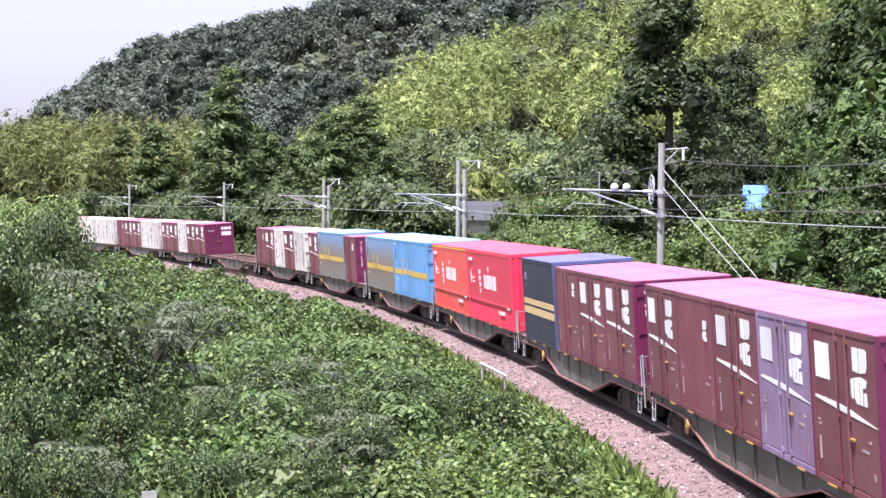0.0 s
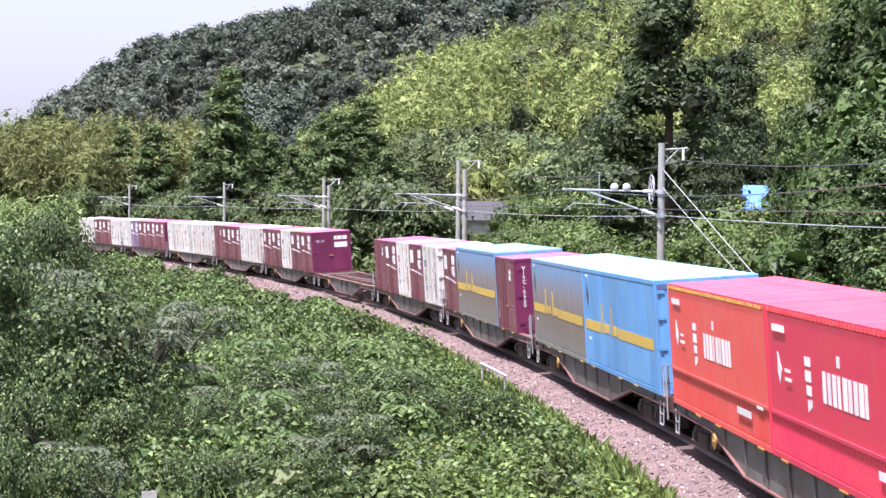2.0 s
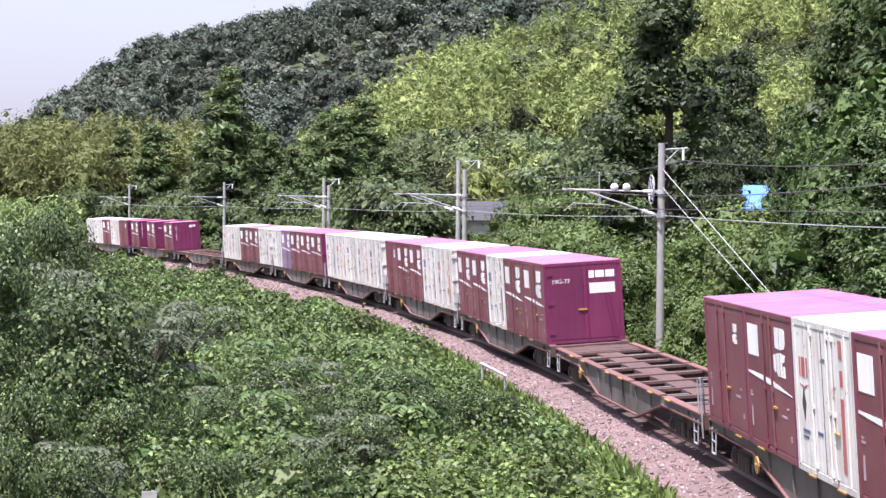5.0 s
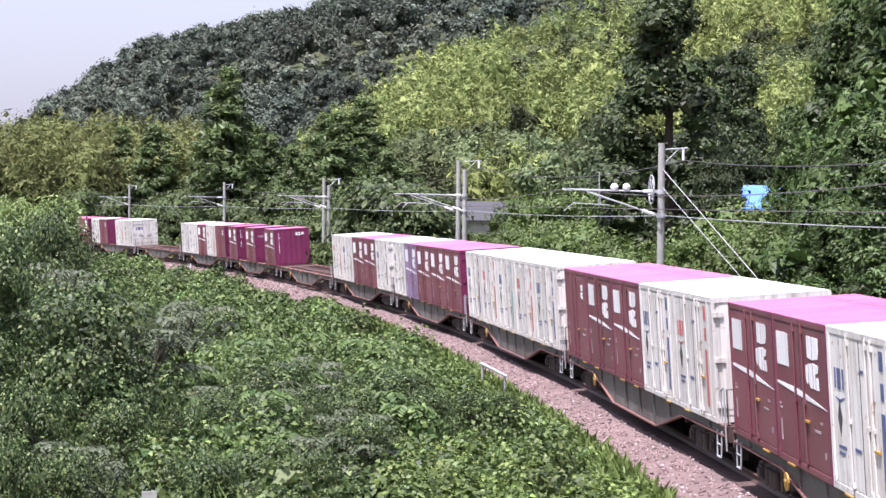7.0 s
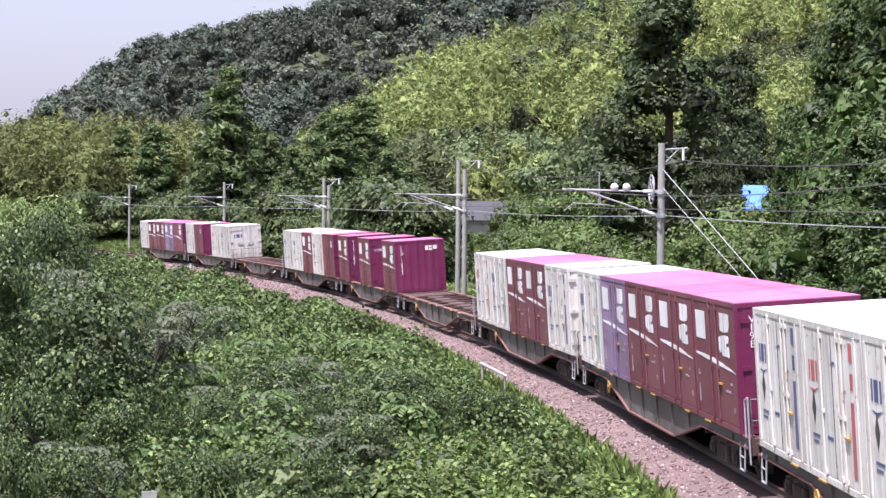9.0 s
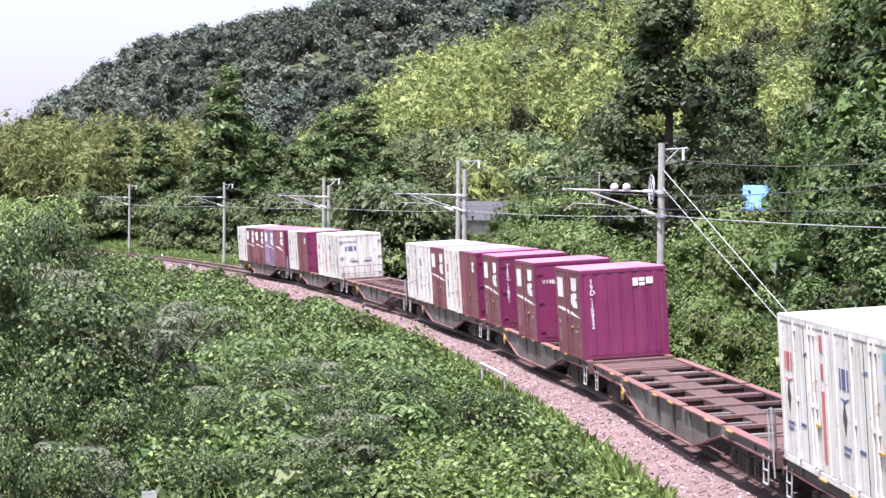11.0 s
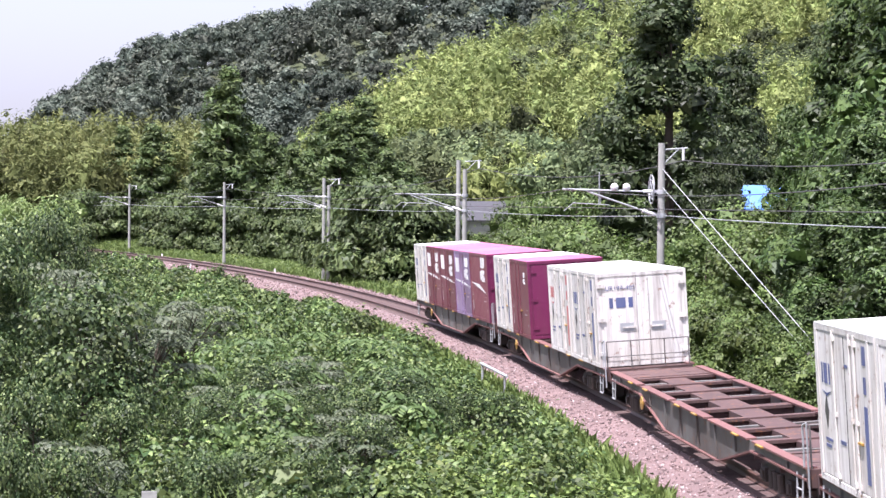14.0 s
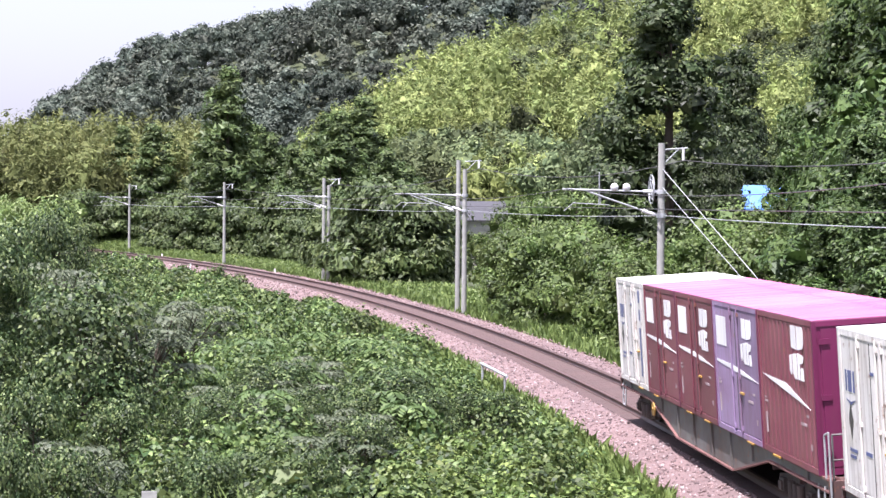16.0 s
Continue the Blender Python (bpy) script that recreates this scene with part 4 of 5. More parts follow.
def wagon_proto(rail=True):
    """A flat container wagon, 20.4 m over couplers, middle at x = 0, rail level at z = 0."""
    root = new("container_wagon")
    low = 0.25
    out = [(-9.75, 0.96), (9.75, 0.96), (9.75, 0.80), (5.7, 0.80), (2.75, low), (-2.75, low), (-5.7, 0.80), (-9.75, 0.80)]
    for y in (-1.13, 1.105):
        bm = bmesh.new()
        prism(bm, out, y, y + 0.025)
        sill = part("side_sill", bm, STEEL, root)
        bm = bmesh.new()
        path = out[2:]
        yo = (y - 0.06, y + 0.07)
        for (xa, za), (xb, zb) in zip(path, path[1:]):
            v = [bm.verts.new(c) for c in ((xa, yo[0], za), (xb, yo[0], zb), (xb, yo[1], zb), (xa, yo[1], za), (xa, yo[0], za - 0.035), (xb, yo[0], zb - 0.035), (xb, yo[1], zb - 0.035), (xa, yo[1], za - 0.035))]
            for f in ((0, 1, 2, 3), (7, 6, 5, 4), (0, 4, 5, 1), (1, 5, 6, 2), (2, 6, 7, 3), (3, 7, 4, 0)):
                bm.faces.new([v[i] for i in f])
        part("lower_flange", bm, REDSILL, sill, "rust-red lower flange")
        pieces("top_flange", [(x0, x1, y - 0.06, y + 0.14, 0.962, 1.0) for x0, x1 in ((-9.75, -5.9), (-5.5, -2.05), (-1.75, 1.75), (2.05, 5.5), (5.9, 9.75))], REDSILL, sill, "rust-red top flange")
        ribs = [(x - 0.02, x + 0.02, min(y * 1.0, y + 0.0) - 0.045, y - 0.001, low + 0.03 if abs(x) < 2.7 else 0.62 if abs(x) < 5 else 0.81, 0.955) for x in (-8.4, -4.4, -2.6, -0.9, 0.9, 2.6, 4.4, 8.4)]
        pieces("stiffener", ribs, STEEL, sill)
    part("centre_sill", boxes((-9.9, 9.9, -0.32, -0.24, 0.55, 0.93), (-9.9, 9.9, 0.24, 0.32, 0.55, 0.93), (-9.9, 9.9, -0.24, 0.24, 0.89, 0.93)), DECK, root)
    for x in (-7.6, -5.7, -3.85, -1.95, -0.1, 0.1, 1.95, 3.85, 5.7, 7.6):
        part("cross_beam", boxes((x - 0.11, x + 0.11, -1.10, 1.10, 0.90, 0.965), (x - 0.02, x + 0.02, -1.10, 1.10, 0.62, 0.90)), DECK, root)
    for x0, x1 in ((-6.8, -6.6), (-4.8, -4.65), (-2.9, -2.75), (2.75, 2.9), (4.65, 4.8), (6.6, 6.8)):
        part("cross_beam", boxes((x0, x1, -1.10, 1.10, 0.80, 0.90)), STEEL, root)
    for sx in (-1, 1):
        a, b = sorted((sx * 7.9, sx * 9.75))
        part("end_plate", boxes((a, b, -1.07, 1.07, 0.935, 0.966), (a + 0.3, b - 0.7, -0.9, -0.35, 0.966, 0.974), (a + 0.3, b - 0.7, 0.35, 0.9, 0.966, 0.974)), DECK, root)
        part("end_beam", boxes((min(sx * 9.75, sx * 9.85), max(sx * 9.75, sx * 9.85), -1.18, 1.18, 0.66, 0.97)), DECK, root)
        c0, c1 = sorted((sx * 9.86, sx * 10.19))
        part("coupler", boxes((c0, c1, -0.14, 0.14, 0.66, 0.90), (min(sx * 10.02, sx * 10.19), max(sx * 10.02, sx * 10.19), -0.2, 0.2, 0.62, 0.94)), BOGIE, root)
        part("air_hose", tubes(((sx * 9.86, -0.5, 0.7), (sx * 10.0, -0.42, 0.42), 0.03), ((sx * 10.0, -0.42, 0.42), (sx * 10.18, -0.36, 0.4), 0.03), n=6), BLACKP, root)
        stirrup(root, sx * 9.3)
    if rail:
        handrail(root, 9.8)
    # yellow twist locks along the near and far edge
    for x in [-9.38 + SLOT * i + d for i in range(5) for d in (0.95, 2.75) if (i + int(d)) % 3]:
        part("container_lock", boxes((x - 0.24, x + 0.24, -1.245, -1.195, 0.972, 1.0)), LOCK, root, "yellow container lock")
    # brake gear under the belly
    part("brake_cylinder", tubes(((-2.4, -0.75, 0.55), (-1.4, -0.75, 0.55), 0.19), n=14), BOGIE, root)
    part("air_tank", tubes(((1.0, -0.72, 0.52), (2.6, -0.72, 0.52), 0.21), n=14), BOGIE, root)
    part("brake_wheel", tubes(((-5.2, -1.20, 0.62), (-5.2, -1.23, 0.62), 0.16), ((-5.2, -1.13, 0.62), (-5.2, -1.25, 0.62), 0.04), n=16), LOCK, root, "yellow hand brake wheel")
    for bx in (-7.1, 7.1):
        bm = bmesh.new()
        for y0, y1 in ((-0.99, -0.86), (0.86, 0.99)):
            prism(bm, [(bx - 1.35, 0.36), (bx - 1.35, 0.56), (bx - 0.6, 0.66), (bx + 0.6, 0.66), (bx + 1.35, 0.56), (bx + 1.35, 0.36), (bx + 0.65, 0.36), (bx + 0.45, 0.2), (bx - 0.45, 0.2), (bx - 0.65, 0.36)], y0, y1)
        box(bm, bx - 0.22, bx + 0.22, -1.0, 1.0, 0.40, 0.72)
        b = part("bogie", bm, BOGIE, root)
        for wx in (bx - 0.95, bx + 0.95):
            w = tubes(((wx, -0.60, 0.41), (wx, -0.49, 0.41), 0.41), ((wx, -0.53, 0.41), (wx, -0.49, 0.41), 0.435), ((wx, 0.49, 0.41), (wx, 0.60, 0.41), 0.41), ((wx, 0.49, 0.41), (wx, 0.53, 0.41), 0.435), ((wx, -0.98, 0.41), (wx, 0.98, 0.41), 0.075), n=22)
            part("wheelset", w, BOGIE, b)
            part("axle_box", boxes((wx - 0.15, wx + 0.15, -1.06, -0.9, 0.28, 0.54), (wx - 0.09, wx + 0.09, -1.10, -1.06, 0.33, 0.49)), BOGIE, b)
        for k in (-0.32, 0.0, 0.32):
            part("spring", tubes(((bx + k, -1.03, 0.24), (bx + k, -1.03, 0.56), 0.08), n=10), BOGIE, b)
        pieces("brake_shoe", [(bx - 1.75, bx - 1.6, -0.75, -0.5, 0.15, 0.5), (bx + 1.6, bx + 1.75, -0.75, -0.5, 0.15, 0.5), (bx - 1.72, bx + 1.72, -0.8, -0.76, 0.26, 0.31)], BOGIE, b)
    return tagged(root, "rusty dark steel container flat wagon with fish-bellied sills", "wagon", "wagons of the train")


PITCH, REAR0 = 20.4, -315.45
SLOT = 3.762
CAR_END = 9.38
W2 = 1.225


# ================= containers =================


def decal_bm(shapes, y=-1.219, t=0.004):
    """Flat painted shapes on the near side: outlines in x and z."""
    bm = bmesh.new()
    for pts in shapes:
        prism(bm, pts, y - t, y)
    return bm


def rect(x0, x1, z0, z1):
    return [(x0, z0), (x1, z0), (x1, z1), (x0, z1)]


def emblem(x, z, k):
    """A blocky white emblem, cut by one upright and one level gap, with a hook at its lower corner."""
    x, z, k = x - 0.1 * k, z - 0.03 * k, k * 0.92
    shapes = [[(0.13, 0.43), (0.40, 0.41), (0.40, 0.74), (0.13, 0.74)], [(0.44, 0.41), (0.74, 0.44), (0.80, 0.52), (0.80, 0.70), (0.74, 0.74), (0.44, 0.74)],
              [(0.18, 0.06), (0.26, 0.0), (0.40, 0.0), (0.40, 0.36), (0.18, 0.34)], [(0.0, 0.10), (0.08, 0.04), (0.14, 0.08), (0.14, 0.33), (0.0, 0.31)],
              [(0.44, 0.0), (0.56, 0.0), (0.56, 0.22), (0.72, 0.24), (0.78, 0.34), (0.44, 0.37)], [(0.60, 0.0), (0.76, 0.0), (0.74, 0.18), (0.60, 0.17)]]
    return [[(x + a * k, z + b * k) for a, b in pts] for pts in shapes]


def lettering(text, size, m, parent, mat, name="lettering"):
    cu = bpy.data.curves.new(name, "FONT")
    cu.body, cu.size, cu.extrude = text, size, 0.002
    cu.align_x = "LEFT"
    ob = new(name, cu)
    me = bpy.data.meshes.new_from_object(ob.evaluated_get(bpy.context.evaluated_depsgraph_get()))
    bpy.data.objects.remove(ob)
    me.transform(m)
    me.materials.append(mat)
    ob = new(name, me)
    ob.parent = parent
    return ob


def on_front(L, y, z):
    return Matrix(((0, 0, 1, L / 2 + 0.006), (1, 0, 0, y), (0, 1, 0, z), (0, 0, 0, 1)))


def corrugated(bm, x0, x1, y0, depth, z0, z1, pitch, along="x"):
    """One ribbed sheet, its ribs standing out from y0 by depth."""
    n = max(1, round((x1 - x0) / pitch))
    p = (x1 - x0) / n
    lip = 0.002 if depth > 0 else -0.002
    pts = [(x0, y0), (x0, y0 + lip)]
    for i in range(n):
        a = x0 + i * p
        pts += [(a + 0.18 * p, y0 + lip), (a + 0.32 * p, y0 + depth), (a + 0.68 * p, y0 + depth), (a + 0.82 * p, y0 + lip)]
    pts += [(x1, y0 + lip), (x1, y0)]
    lo = [bm.verts.new((u, v, z0) if along == "x" else (v, u, z0)) for u, v in pts]
    hi = [bm.verts.new((u, v, z1) if along == "x" else (v, u, z1)) for u, v in pts]
    for j in range(len(pts)):
        k = (j + 1) % len(pts)
        bm.faces.new((lo[j], lo[k], hi[k], hi[j]))
    bm.faces.new(lo[::-1])
    bm.faces.new(hi)


def stamps(name, shapes, mat, parent, label="", y=-1.219):
    """Painted shapes, each a part."""
    for pts in shapes:
        part(name, decal_bm([pts], y), mat, parent, label)


def shell(L, H, side, end, roof, post=None, far_ribs=True):
    """The parts that every container has."""
    root = new("container")
    post = post or side
    part("side_wall", boxes((-L / 2 + 0.02, L / 2 - 0.02, -1.205, -1.16, 0.10, H - 0.06)), side, root)
    bm = boxes((-L / 2 + 0.02, L / 2 - 0.02, 1.16, 1.19, 0.10, H - 0.06))
    corrugated(bm, -L / 2 + 0.1, L / 2 - 0.1, 1.1905, 0.025, 0.14, H - 0.1, 0.32)
    part("side_wall", bm, side, root)
    for sx in (-1, 1):
        a, b = sorted((sx * (L / 2 - 0.05), sx * (L / 2 - 0.02)))
        part("end_wall", boxes((a, b, -1.155, 1.155, 0.10, H - 0.06)), end, root)
        for sy in (-1, 1):
            x0, x1 = sorted((sx * (L / 2 - 0.075), sx * L / 2))
            y0, y1 = sorted((sy * 1.155, sy * W2))
            bm = boxes((x0, x1, y0, y1, 0.0, H - 0.03))
            p = part("corner_post", bm, end if sx > 0 and end is not side else post, root)
        x0, x1 = sorted((sx * (L / 2 - 0.07), sx * L / 2))
        part("end_sill", boxes((x0, x1, -1.155, 1.155, 0.0, 0.10)), end, root)
        part("end_header", boxes((x0, x1, -1.155, 1.155, H - 0.11, H - 0.03)), end, root)
    for sy in (-1, 1):
        y0, y1 = sorted((sy * 1.15, sy * W2))
        part("bottom_rail", boxes((-L / 2 + 0.075, L / 2 - 0.075, y0, y1, 0.0, 0.10)), post, root)
        part("top_rail", boxes((-L / 2 + 0.075, L / 2 - 0.075, y0, y1, H - 0.11, H - 0.03)), post, root)
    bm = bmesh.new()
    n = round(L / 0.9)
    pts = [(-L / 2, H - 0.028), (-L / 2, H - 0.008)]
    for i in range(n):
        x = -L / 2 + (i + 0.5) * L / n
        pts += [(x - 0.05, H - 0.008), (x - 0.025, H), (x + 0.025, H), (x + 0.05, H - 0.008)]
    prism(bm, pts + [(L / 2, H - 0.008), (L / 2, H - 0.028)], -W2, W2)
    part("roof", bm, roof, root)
    part("floor", boxes((-L / 2 + 0.08, L / 2 - 0.08, -1.14, 1.14, 0.05, 0.09)), DECK, root)
    return root


def side_doors(root, L, H, mat, rods, posts=(), rod_mat=None):
    """Two door leaves on the near side with lock rods, handles and hinges."""
    for x0, x1 in ((-L / 2 + 0.09, -0.012), (0.012, L / 2 - 0.09)):
        d = part("door", boxes((x0, x1, -1.216, -1.2055, 0.13, H - 0.14)), mat, root)
        part("door_seal", boxes((x0 - 0.016, x0 + 0.012, -1.222, -1.2165, 0.13, H - 0.14)), BLACKP, d)
    for x in rods:
        r = part("lock_rod", tubes(((x, -1.238, 0.06), (x, -1.238, H - 0.07), 0.017), n=8), rod_mat or mat, root)
        pieces("rod_bracket", [(x - 0.05, x + 0.05, -1.25, -1.2165, 0.14, 0.22), (x - 0.05, x + 0.05, -1.25, -1.2165, H - 0.24, H - 0.16), (x - 0.05, x + 0.05, -1.25, -1.2165, 1.1, 1.16)], rod_mat or mat, r)
    for x in posts:
        part("door_post", boxes((x - 0.035, x + 0.035, -1.236, -1.2165, 0.11, H - 0.11)), mat, root)
    if rods:
        part("door_handle", boxes((rods[-1] + 0.03, rods[-1] + 0.26, -1.255, -1.2165, 0.83, 0.865)), LOCK, root, "yellow door handle")


def small_print(root, L, mat, seed=0):
    """Rows of small unreadable print as plain bars, and a paper placard."""
    rects = [rect(-L / 2 + 0.30, -L / 2 + 0.40, 0.34, 0.70), rect(-L / 2 + 0.26, -L / 2 + 0.48, 0.88, 0.92), rect(-L / 2 + 0.26, -L / 2 + 0.42, 0.95, 0.98), rect(L / 2 - 1.0, L / 2 - 0.62, 0.72, 0.765), rect(L / 2 - 0.62, L / 2 - 0.46, 0.88, 0.92), rect(L / 2 - 0.42, L / 2 - 0.33, 0.36, 0.46)]
    stamps("print", rects, mat, root, "small white stencilled marks")


def wine(kind):
    L, H = 3.715, 2.5
    side = {"L": LILAC}.get(kind, WINE)
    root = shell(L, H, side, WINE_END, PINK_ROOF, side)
    if kind in "PLE":
        side_doors(root, L, H, side, (-0.30, 0.28), (-L / 2 + 0.14,), side)
        part("blank_panel", decal_bm([rect(-L / 2 + 0.26, -L / 2 + 1.10, 1.64, 2.20)]), WHITE, root, "white rectangle")
        stamps("emblem", emblem(0.55, 1.45, 1.22), WHITE, root, "white block emblem")
        stamps("stripe", [[(-L / 2 + 0.12, 1.31), (-0.34, 1.23), (-0.34, 1.33), (-L / 2 + 0.12, 1.35)], [(-0.26, 1.225), (0.24, 1.20), (0.24, 1.295), (-0.26, 1.325)], [(0.32, 1.195), (L / 2 - 0.12, 1.14), (0.32, 1.29)]], WHITE, root, "tapering white stripe")
    elif kind == "F":
        side_doors(root, L, H, side, (-0.55, 0.10), (-L / 2 + 0.14,))
        stamps("emblem", emblem(0.85, 1.75, 0.55), WHITE, root, "small white block emblem")
    else:
        bm = bmesh.new()
        corrugated(bm, -L / 2 + 0.1, L / 2 - 0.1, -1.2055, -0.016, 0.12, H - 0.13, 0.17 if kind == "C" else 0.30)
        part("ribbed_panel", bm, side, root)
        if kind == "C":
            stamps("emblem", emblem(0.85, 1.62, 0.6), WHITE, root, "white block emblem", y=-1.222)
        else:
            stamps("emblem", emblem(0.45, 1.5, 1.3), WHITE, root, "white block emblem", y=-1.222)
            stamps("stripe", [[(-L / 2 + 0.14, 1.38), (L / 2 - 0.3, 1.02), (0.0, 1.34)]], WHITE, root, "tapering white stripe", y=-1.222)
    small_print(root, L, FADED)
    # front end
    if kind == "E":
        bm = bmesh.new()
        corrugated(bm, -1.1, 1.1, L / 2 - 0.0195, 0.018, 0.12, H - 0.13, 0.36, "y")
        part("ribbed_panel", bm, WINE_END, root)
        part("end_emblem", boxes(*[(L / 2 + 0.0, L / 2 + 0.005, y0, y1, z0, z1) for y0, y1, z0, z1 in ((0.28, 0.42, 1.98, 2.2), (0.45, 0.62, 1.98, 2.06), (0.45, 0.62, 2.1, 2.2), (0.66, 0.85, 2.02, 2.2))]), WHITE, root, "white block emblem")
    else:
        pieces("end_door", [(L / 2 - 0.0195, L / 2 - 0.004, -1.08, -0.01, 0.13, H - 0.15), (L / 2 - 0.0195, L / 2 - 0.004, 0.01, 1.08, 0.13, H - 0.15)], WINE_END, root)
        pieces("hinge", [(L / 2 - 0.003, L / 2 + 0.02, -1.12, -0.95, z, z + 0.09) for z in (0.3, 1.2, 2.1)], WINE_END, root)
        part("lock_rod", tubes(((L / 2 + 0.012, 0.12, 0.08), (L / 2 + 0.012, 0.12, H - 0.1), 0.016), n=8), WINE_END, root)
        part("door_handle", boxes((L / 2 + 0.005, L / 2 + 0.03, -0.18, 0.1, 1.0, 1.05)), LOCK, root, "yellow door handle")
    word = {"L": "chalked lilac container with white panel and stripe", "F": "wine-red steel container with smooth ribbed side", "C": "wine-red corrugated steel container with small emblem", "B": "wine-red ribbed container with large white emblem", "E": "wine-red container with white panel and ribbed end"}.get(kind, "wine-red steel container with white panel and stripe")
    return tagged(root, word + ", loaded on a wagon" if len(word.split()) < 9 else word, "container", "containers on the train"), L


def ivory(kind):
    L, H = 3.715, 2.5
    root = shell(L, H, IVORY, IVORY, IVORY_ROOF)
    side_doors(root, L, H, IVORY, (-0.62, 0.42, 0.70), (-L / 2 + 0.16, 1.45))
    bar = {"W": BARBLUE, "R": BARRED, "T": BARTEAL}[kind]
    stamps("bar_mark", [rect(1.08, 1.27, 2.02, 2.30), rect(1.08, 1.27, 0.28, 1.42), rect(1.10, 1.25, 1.6, 1.85)], bar, root, "vertical coloured bars")
    stamps("emblem", [rect(-1.48, -1.40, 1.56, 1.88), rect(-1.33, -1.12, 1.56, 1.88), rect(-1.03, -0.94, 1.56, 1.88), [(-1.5, 1.44), (-1.2, 1.36), (-0.9, 1.46), (-1.2, 1.41)]], BARBLUE if kind != "R" else BARRED, root, "block emblem")
    part("diamond_mark", decal_bm([[(-1.25, 0.85), (-1.12, 1.13), (-1.25, 1.41), (-1.38, 1.13)]]), BLACKP, root, "dark diamond")
    stamps("print", [rect(-1.4, -0.95, 0.66, 0.71), rect(-1.4, -1.05, 0.56, 0.61), rect(-0.45, -0.1, 0.7, 0.76), rect(0.0, 0.2, 1.9, 1.95)], BARBLUE, root)
    pieces("end_door", [(L / 2 - 0.0195, L / 2 - 0.004, -1.06, -0.012, 0.15, H - 0.17), (L / 2 - 0.0195, L / 2 - 0.004, 0.012, 1.06, 0.15, H - 0.17)], IVORY, root)
    for y in (-0.16, 0.16):
        part("lock_rod", tubes(((L / 2 + 0.014, y, 0.1), (L / 2 + 0.014, y, H - 0.1), 0.018), n=8), IVORY, root)
    pieces("latch_recess", [(L / 2 - 0.0035, L / 2 + 0.004, -0.62, -0.25, 0.92, 1.14), (L / 2 - 0.0035, L / 2 + 0.004, 0.25, 0.62, 0.92, 1.14)], GALV, root)
    pieces("latch_handle", [(L / 2 + 0.005, L / 2 + 0.03, -0.55, -0.2, 1.0, 1.04), (L / 2 + 0.005, L / 2 + 0.03, 0.2, 0.55, 1.0, 1.04)], IVORY, root)
    pieces("hinge", [(L / 2 - 0.003, L / 2 + 0.03, y, y + 0.2, z, z + 0.1) for z in (0.3, 1.2, 2.1) for y in (-1.2, 1.0)], IVORY, root)
    for y0, y1 in ((-0.88, -0.78), (-0.70, -0.44), (-0.36, -0.24)):
        part("end_emblem", boxes((L / 2 - 0.003, L / 2 + 0.003, y0, y1, 1.55, 1.82)), BARBLUE, root, "dark blue block emblem")
    word = {"W": "ivory steel container with blue bars, rust stained", "R": "ivory steel container with red bars, rust stained", "T": "ivory steel container with pale teal bars, grimy"}[kind]
    return tagged(root, word, "container", "containers on the train"), L


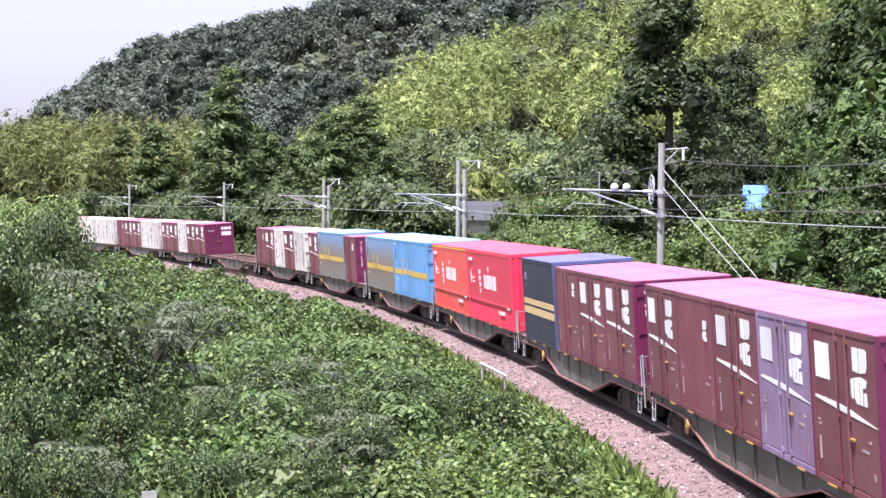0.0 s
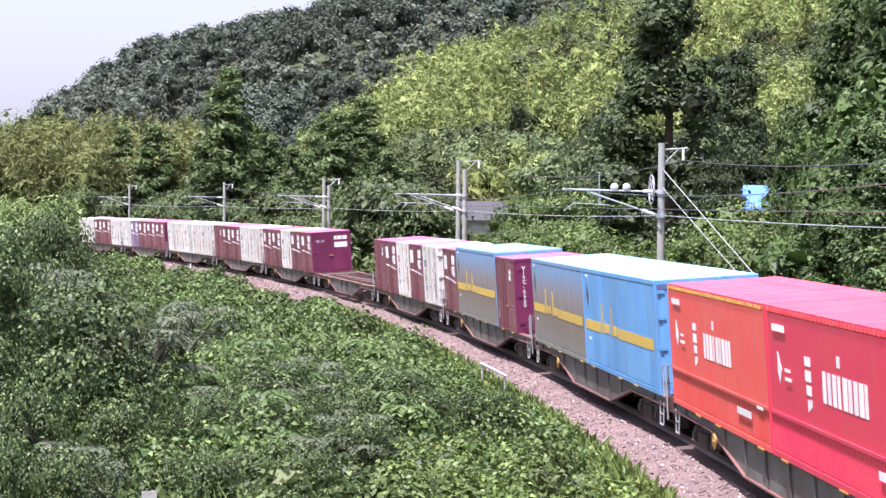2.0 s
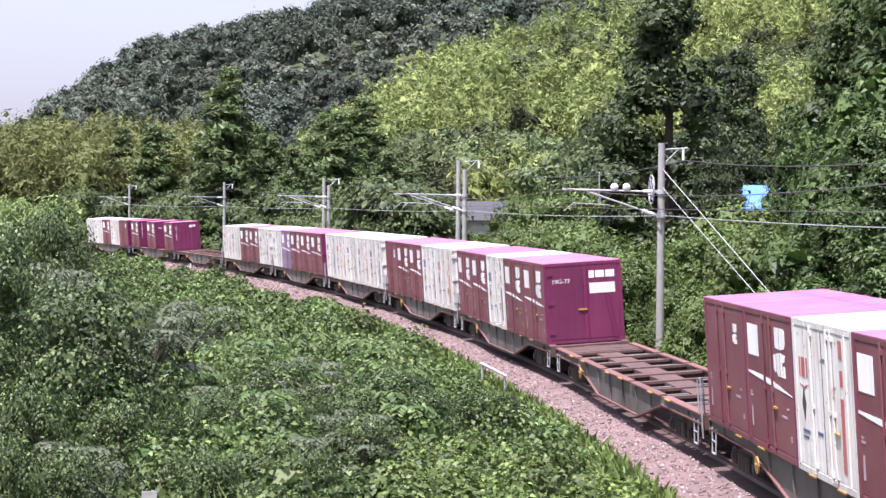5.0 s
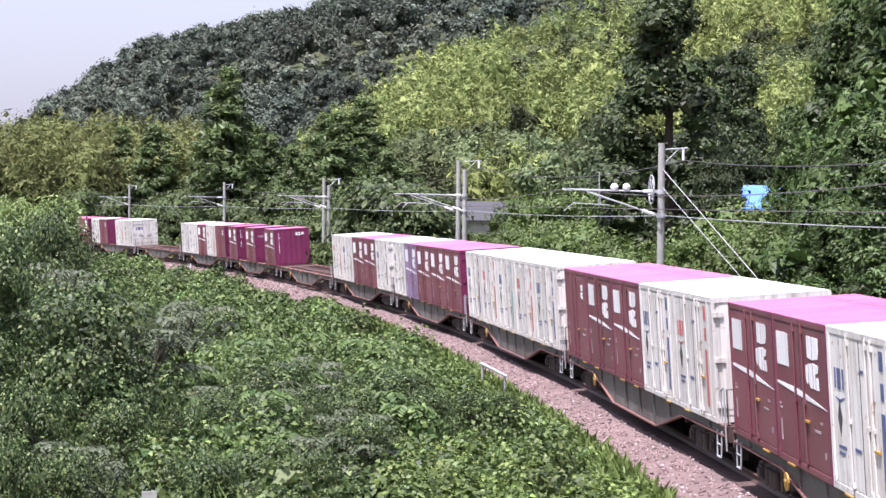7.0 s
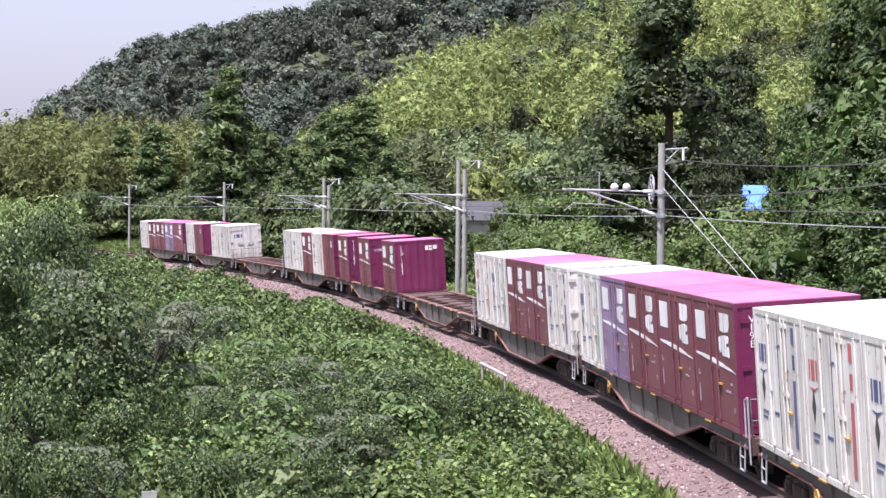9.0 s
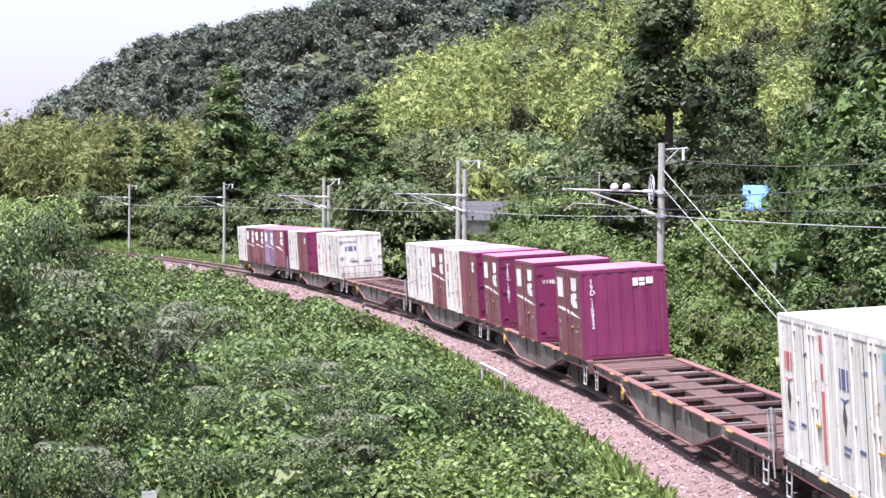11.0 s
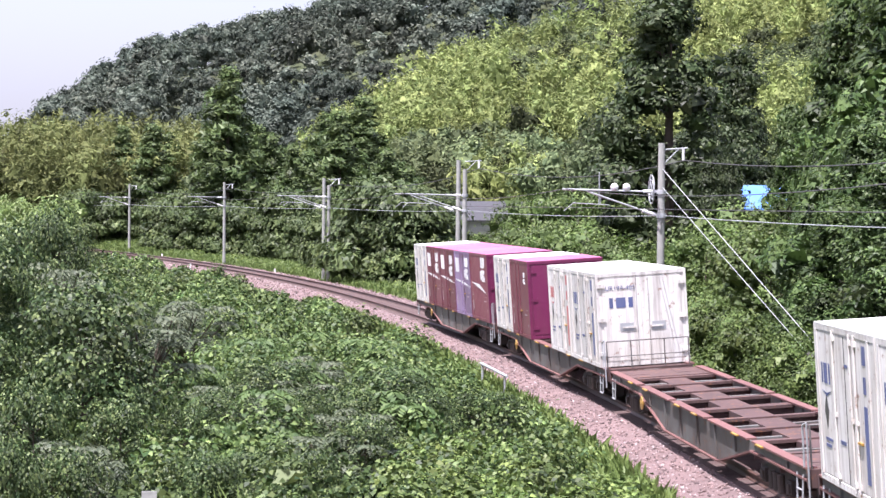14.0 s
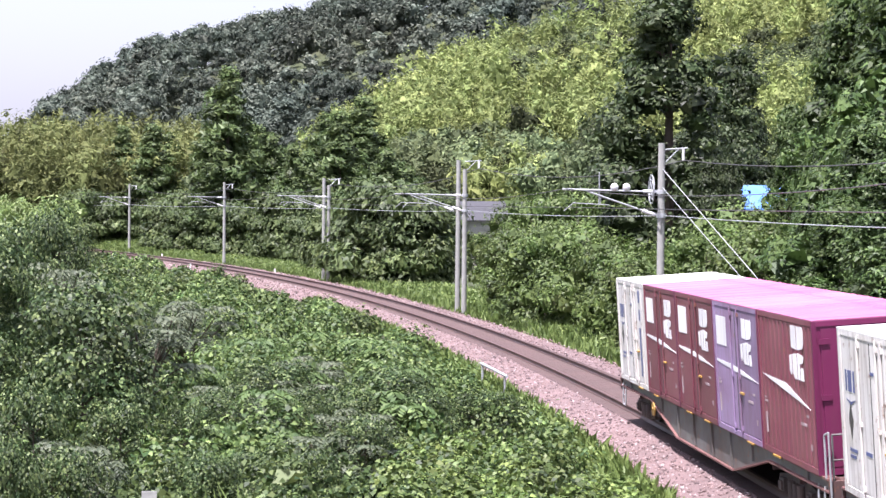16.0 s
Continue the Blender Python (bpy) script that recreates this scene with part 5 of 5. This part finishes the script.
def long_box(kind):
    L = 6.06 if kind == "navy" else 9.3
    H = 2.62 if kind != "navy" else 2.6
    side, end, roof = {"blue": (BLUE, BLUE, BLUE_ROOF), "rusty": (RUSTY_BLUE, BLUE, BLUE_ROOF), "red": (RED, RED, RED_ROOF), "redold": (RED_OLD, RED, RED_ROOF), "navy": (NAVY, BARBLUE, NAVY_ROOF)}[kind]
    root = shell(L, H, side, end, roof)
    h = L / 2
    if kind in ("blue", "rusty"):
        n = 10
        for i in range(n):
            x0, x1 = -h + 0.09 + i * (L - 0.18) / n, -h + 0.09 + (i + 1) * (L - 0.18) / n
            pieces("side_panel", [(x0 + 0.012, x1 - 0.012, -1.216, -1.2055, 0.14, H - 0.13)], side, root)
        stamps("band", [rect(-h + 0.1, -h + 2.3, 0.98, 1.24), rect(-h + 4.9 - 0.3, h - 0.35, 0.98, 1.24)], YELLOW, root, "broad yellow band")
        stamps("emblem", [rect(-h + 2.45, -h + 2.66, 0.98, 1.75), rect(-h + 2.74, -h + 3.5, 1.02, 1.26), rect(-h + 3.75, -h + 3.95, 0.98, 1.7), rect(-h + 4.02, -h + 4.5, 1.02, 1.26)], YELLOW, root, "pale yellow block emblem")
        part("diamond_mark", decal_bm([[(-h + 0.55, 1.55), (-h + 0.72, 1.9), (-h + 0.55, 2.25), (-h + 0.38, 1.9)]]), BLACKP, root, "dark diamond")
        stamps("print", [rect(-h + 0.35, -h + 0.7, 2.38, 2.45), rect(-h + 0.5, -h + 0.85, 0.7, 0.78)], WHITE, root)
    if kind in ("red", "redold"):
        bm = bmesh.new()
        corrugated(bm, -h + 0.12, h - 0.12, -1.2055, -0.014, 0.14, 0.72, 0.14)
        part("ribbed_panel", bm, side, root)
        pieces("side_panel", [(-h + 0.09, h - 0.09, -1.22, -1.2055, 0.76, H - 0.13)], side, root)
        part("ledge", boxes((-h + 0.09, h - 0.09, -1.245, -1.2205, 0.74, 0.80)), side, root)
        pieces("top_studs", [(-h + 0.15 + i * 0.22, -h + 0.22 + i * 0.22, -1.245, -1.2255, H - 0.11, H - 0.05) for i in range(41)], YELLOW if kind == "redold" else RED_OLD, root)
        x = -h + 2.6
        stamps("emblem", [rect(x, x + 0.38, 1.75, 1.9), rect(x, x + 0.38, 1.5, 1.68), rect(x + 0.05, x + 0.38, 1.28, 1.44), [(x + 0.1, 1.0), (x + 0.38, 1.1), (x + 0.38, 1.22), (x + 0.1, 1.2)]] + [rect(x + 1.1 + 0.3 * i, x + 1.1 + 0.3 * i + w, 1.25, 1.75) for i, w in enumerate((0.2, 0.2, 0.22, 0.16, 0.24, 0.2, 0.22, 0.24, 0.16))] + [rect(x + 2.0, x + 2.18, 1.87, 2.05)], WHITE, root, "white block emblem", y=-1.2235)
        part("diamond_mark", decal_bm([[(-h + 0.85, 1.3), (-h + 1.0, 1.55), (-h + 0.75, 1.85), (-h + 0.7, 1.5)]], -1.2235), WHITE, root, "white mark")
        stamps("print", [rect(-h + 0.5, -h + 1.4, 2.2, 2.32), rect(-h + 1.3, -h + 1.75, 1.4, 1.46), rect(-h + 1.3, -h + 1.7, 1.55, 1.6), rect(h - 2.6, h - 1.4, 0.45, 0.58), rect(h - 0.9, h - 0.4, 0.7, 0.76)], WHITE, root, y=-1.2455)
        bm = bmesh.new()
        corrugated(bm, -1.1, 1.1, h - 0.0195, 0.018, 0.12, H - 0.13, 0.24, "y")
        part("ribbed_panel", bm, end, root)
    if kind == "navy":
        pieces("side_panel", [(-h + 0.09, -0.01, -1.216, -1.2055, 0.14, H - 0.13), (0.01, h - 0.09, -1.216, -1.2055, 0.14, H - 0.13)], side, root)
        stamps("band", [rect(-h + 0.1, h - 0.1, 1.14, 1.32), rect(-h + 0.1, h - 0.1, 0.84, 1.06)], TAN, root, "double tan band")
        stamps("print", [rect(-h + 0.4, -h + 0.9, 1.9, 2.15), rect(-h + 0.42, -h + 0.8, 1.7, 1.76)], LILAC, root)
    if kind in ("blue", "rusty"):
        pieces("end_door", [(h - 0.0195, h - 0.004, -1.06, -0.01, 0.15, H - 0.17), (h - 0.0195, h - 0.004, 0.01, 1.06, 0.15, H - 0.17)], end, root)
        for y in (-0.9, -0.3, 0.3, 0.9):
            part("lock_rod", tubes(((h + 0.014, y, 0.1), (h + 0.014, y, H - 0.04), 0.02), n=8), end, root)
        pieces("hinge", [(h - 0.003, h + 0.02, -1.15, -0.98, z, z + 0.08) for z in (0.3, 1.0, 1.7, 2.3)], end, root)
        part("header", boxes((h - 0.003, h + 0.015, -1.15, 1.15, H - 0.22, H - 0.12)), BARBLUE, root)
    word = {"blue": "long sky-blue container with a yellow band", "rusty": "long blue container stained with rust, yellow band", "red": "long bright red container with white block emblem", "redold": "long faded orange-red container with white block emblem", "navy": "navy blue container with two tan bands"}[kind]
    return tagged(root, word, "container", "containers on the train"), L


TRAIN = {
    1: "W P P L B", 2: "W F . R W", 3: "", 4: "W T P R F", 5: "P . P . E", 6: "", 7: "R T P P W", 8: "T L P P P", 9: "W R T R W",
    10: "F P P W R", 11: "P P W P P", 12: "", 13: "F P R P W", 14: "P rusty F", 15: "rusty blue", 16: "redold red", 17: "navy F P P", 18: "P C P L P"}
FRONT_TEXT = {(2, 4): ("UR19A-405", 0.17, -0.98, 2.02, BARBLUE), (5, 2): ("V19B-1864", 0.19, -0.98, 1.80, WHITE), (9, 4): ("UR19A", 0.17, -0.98, 2.02, BARBLUE), (11, 4): ("19G-77", 0.19, -0.98, 1.85, WHITE)}
FRONT_DOWN = {(5, 0): "V19C-1801", (5, 4): "19D-16932", (14, 2): "V19C-6660", (8, 4): "V19B", (17, 3): "V19B"}
MOVERS = []
first_wagon = wagon_proto(True)
plain_wagon = None
protos = {}
for n, load in TRAIN.items():
    s0 = REAR0 + PITCH * (n - 1) + CAR_END
    if n in (4, 5, 11):
        if plain_wagon is None:
            w = plain_wagon = wagon_proto(False)
        else:
            w = copy_thing(plain_wagon, Matrix())
    else:
        w = first_wagon if n == 1 else copy_thing(first_wagon, Matrix())
    MOVERS.append((w, s0, 0.0, 0.0))
    x = -CAR_END
    for slot, k in enumerate(load.split()):
        if k == ".":
            x += SLOT
            continue
        if k not in protos:
            protos[k] = ivory(k) if k in "WRT" else wine(k) if k in "PLFCBE" else long_box(k)
            c, L = protos[k]
        else:
            L = protos[k][1]
            c = copy_thing(protos[k][0], Matrix())
        step = SLOT if L < 4 else L + 0.1
        if k == "navy":
            step = 18.76 - 3 * SLOT
        MOVERS.append((c, s0, x + L / 2 + (0.9 if k == "navy" else 0.0), 1.002))
        x += step
        MOVERS[-1] = (*MOVERS[-1], (n, slot, L))
# stencilled numbers, added once every copy stands
for row in MOVERS:
    if len(row) < 5:
        continue
    c, (n, slot, L) = row[0], row[4]
    if (n, slot) in FRONT_TEXT:
        text, size, y, z, mat = FRONT_TEXT[(n, slot)]
        lettering(text, size, on_front(L, y, z), c, mat)
    if (n, slot) == (11, 4):
        part("placard", boxes((L / 2 - 0.0035, L / 2 + 0.003, 0.2, 1.0, 1.5, 1.82)), WHITE, c, "white blank placard")
        pieces("end_emblem", [(L / 2 - 0.0035, L / 2 + 0.003, a, b, 1.98, 2.2) for a, b in ((0.2, 0.36), (0.4, 0.68), (0.72, 1.0))], WHITE, c, "white block emblem")
    if (n, slot) in FRONT_DOWN:
        for i, ch in enumerate(FRONT_DOWN[(n, slot)]):
            lettering(ch, 0.2, on_front(L + 0.004, -0.95, 2.1 - 0.155 * i), c, WHITE)


def motions():
    times = [0.5 * i for i in range(33)]
    poses = {}
    for thing, s0, x, z, *_ in MOVERS:
        if s0 not in poses:
            poses[s0] = [wagon_pose(s0 + run(t)) for t in times]
        off = Matrix.Translation((x, 0, z))
        walk(thing, [(t, m @ off) for t, m in zip(times, poses[s0])])


motions()
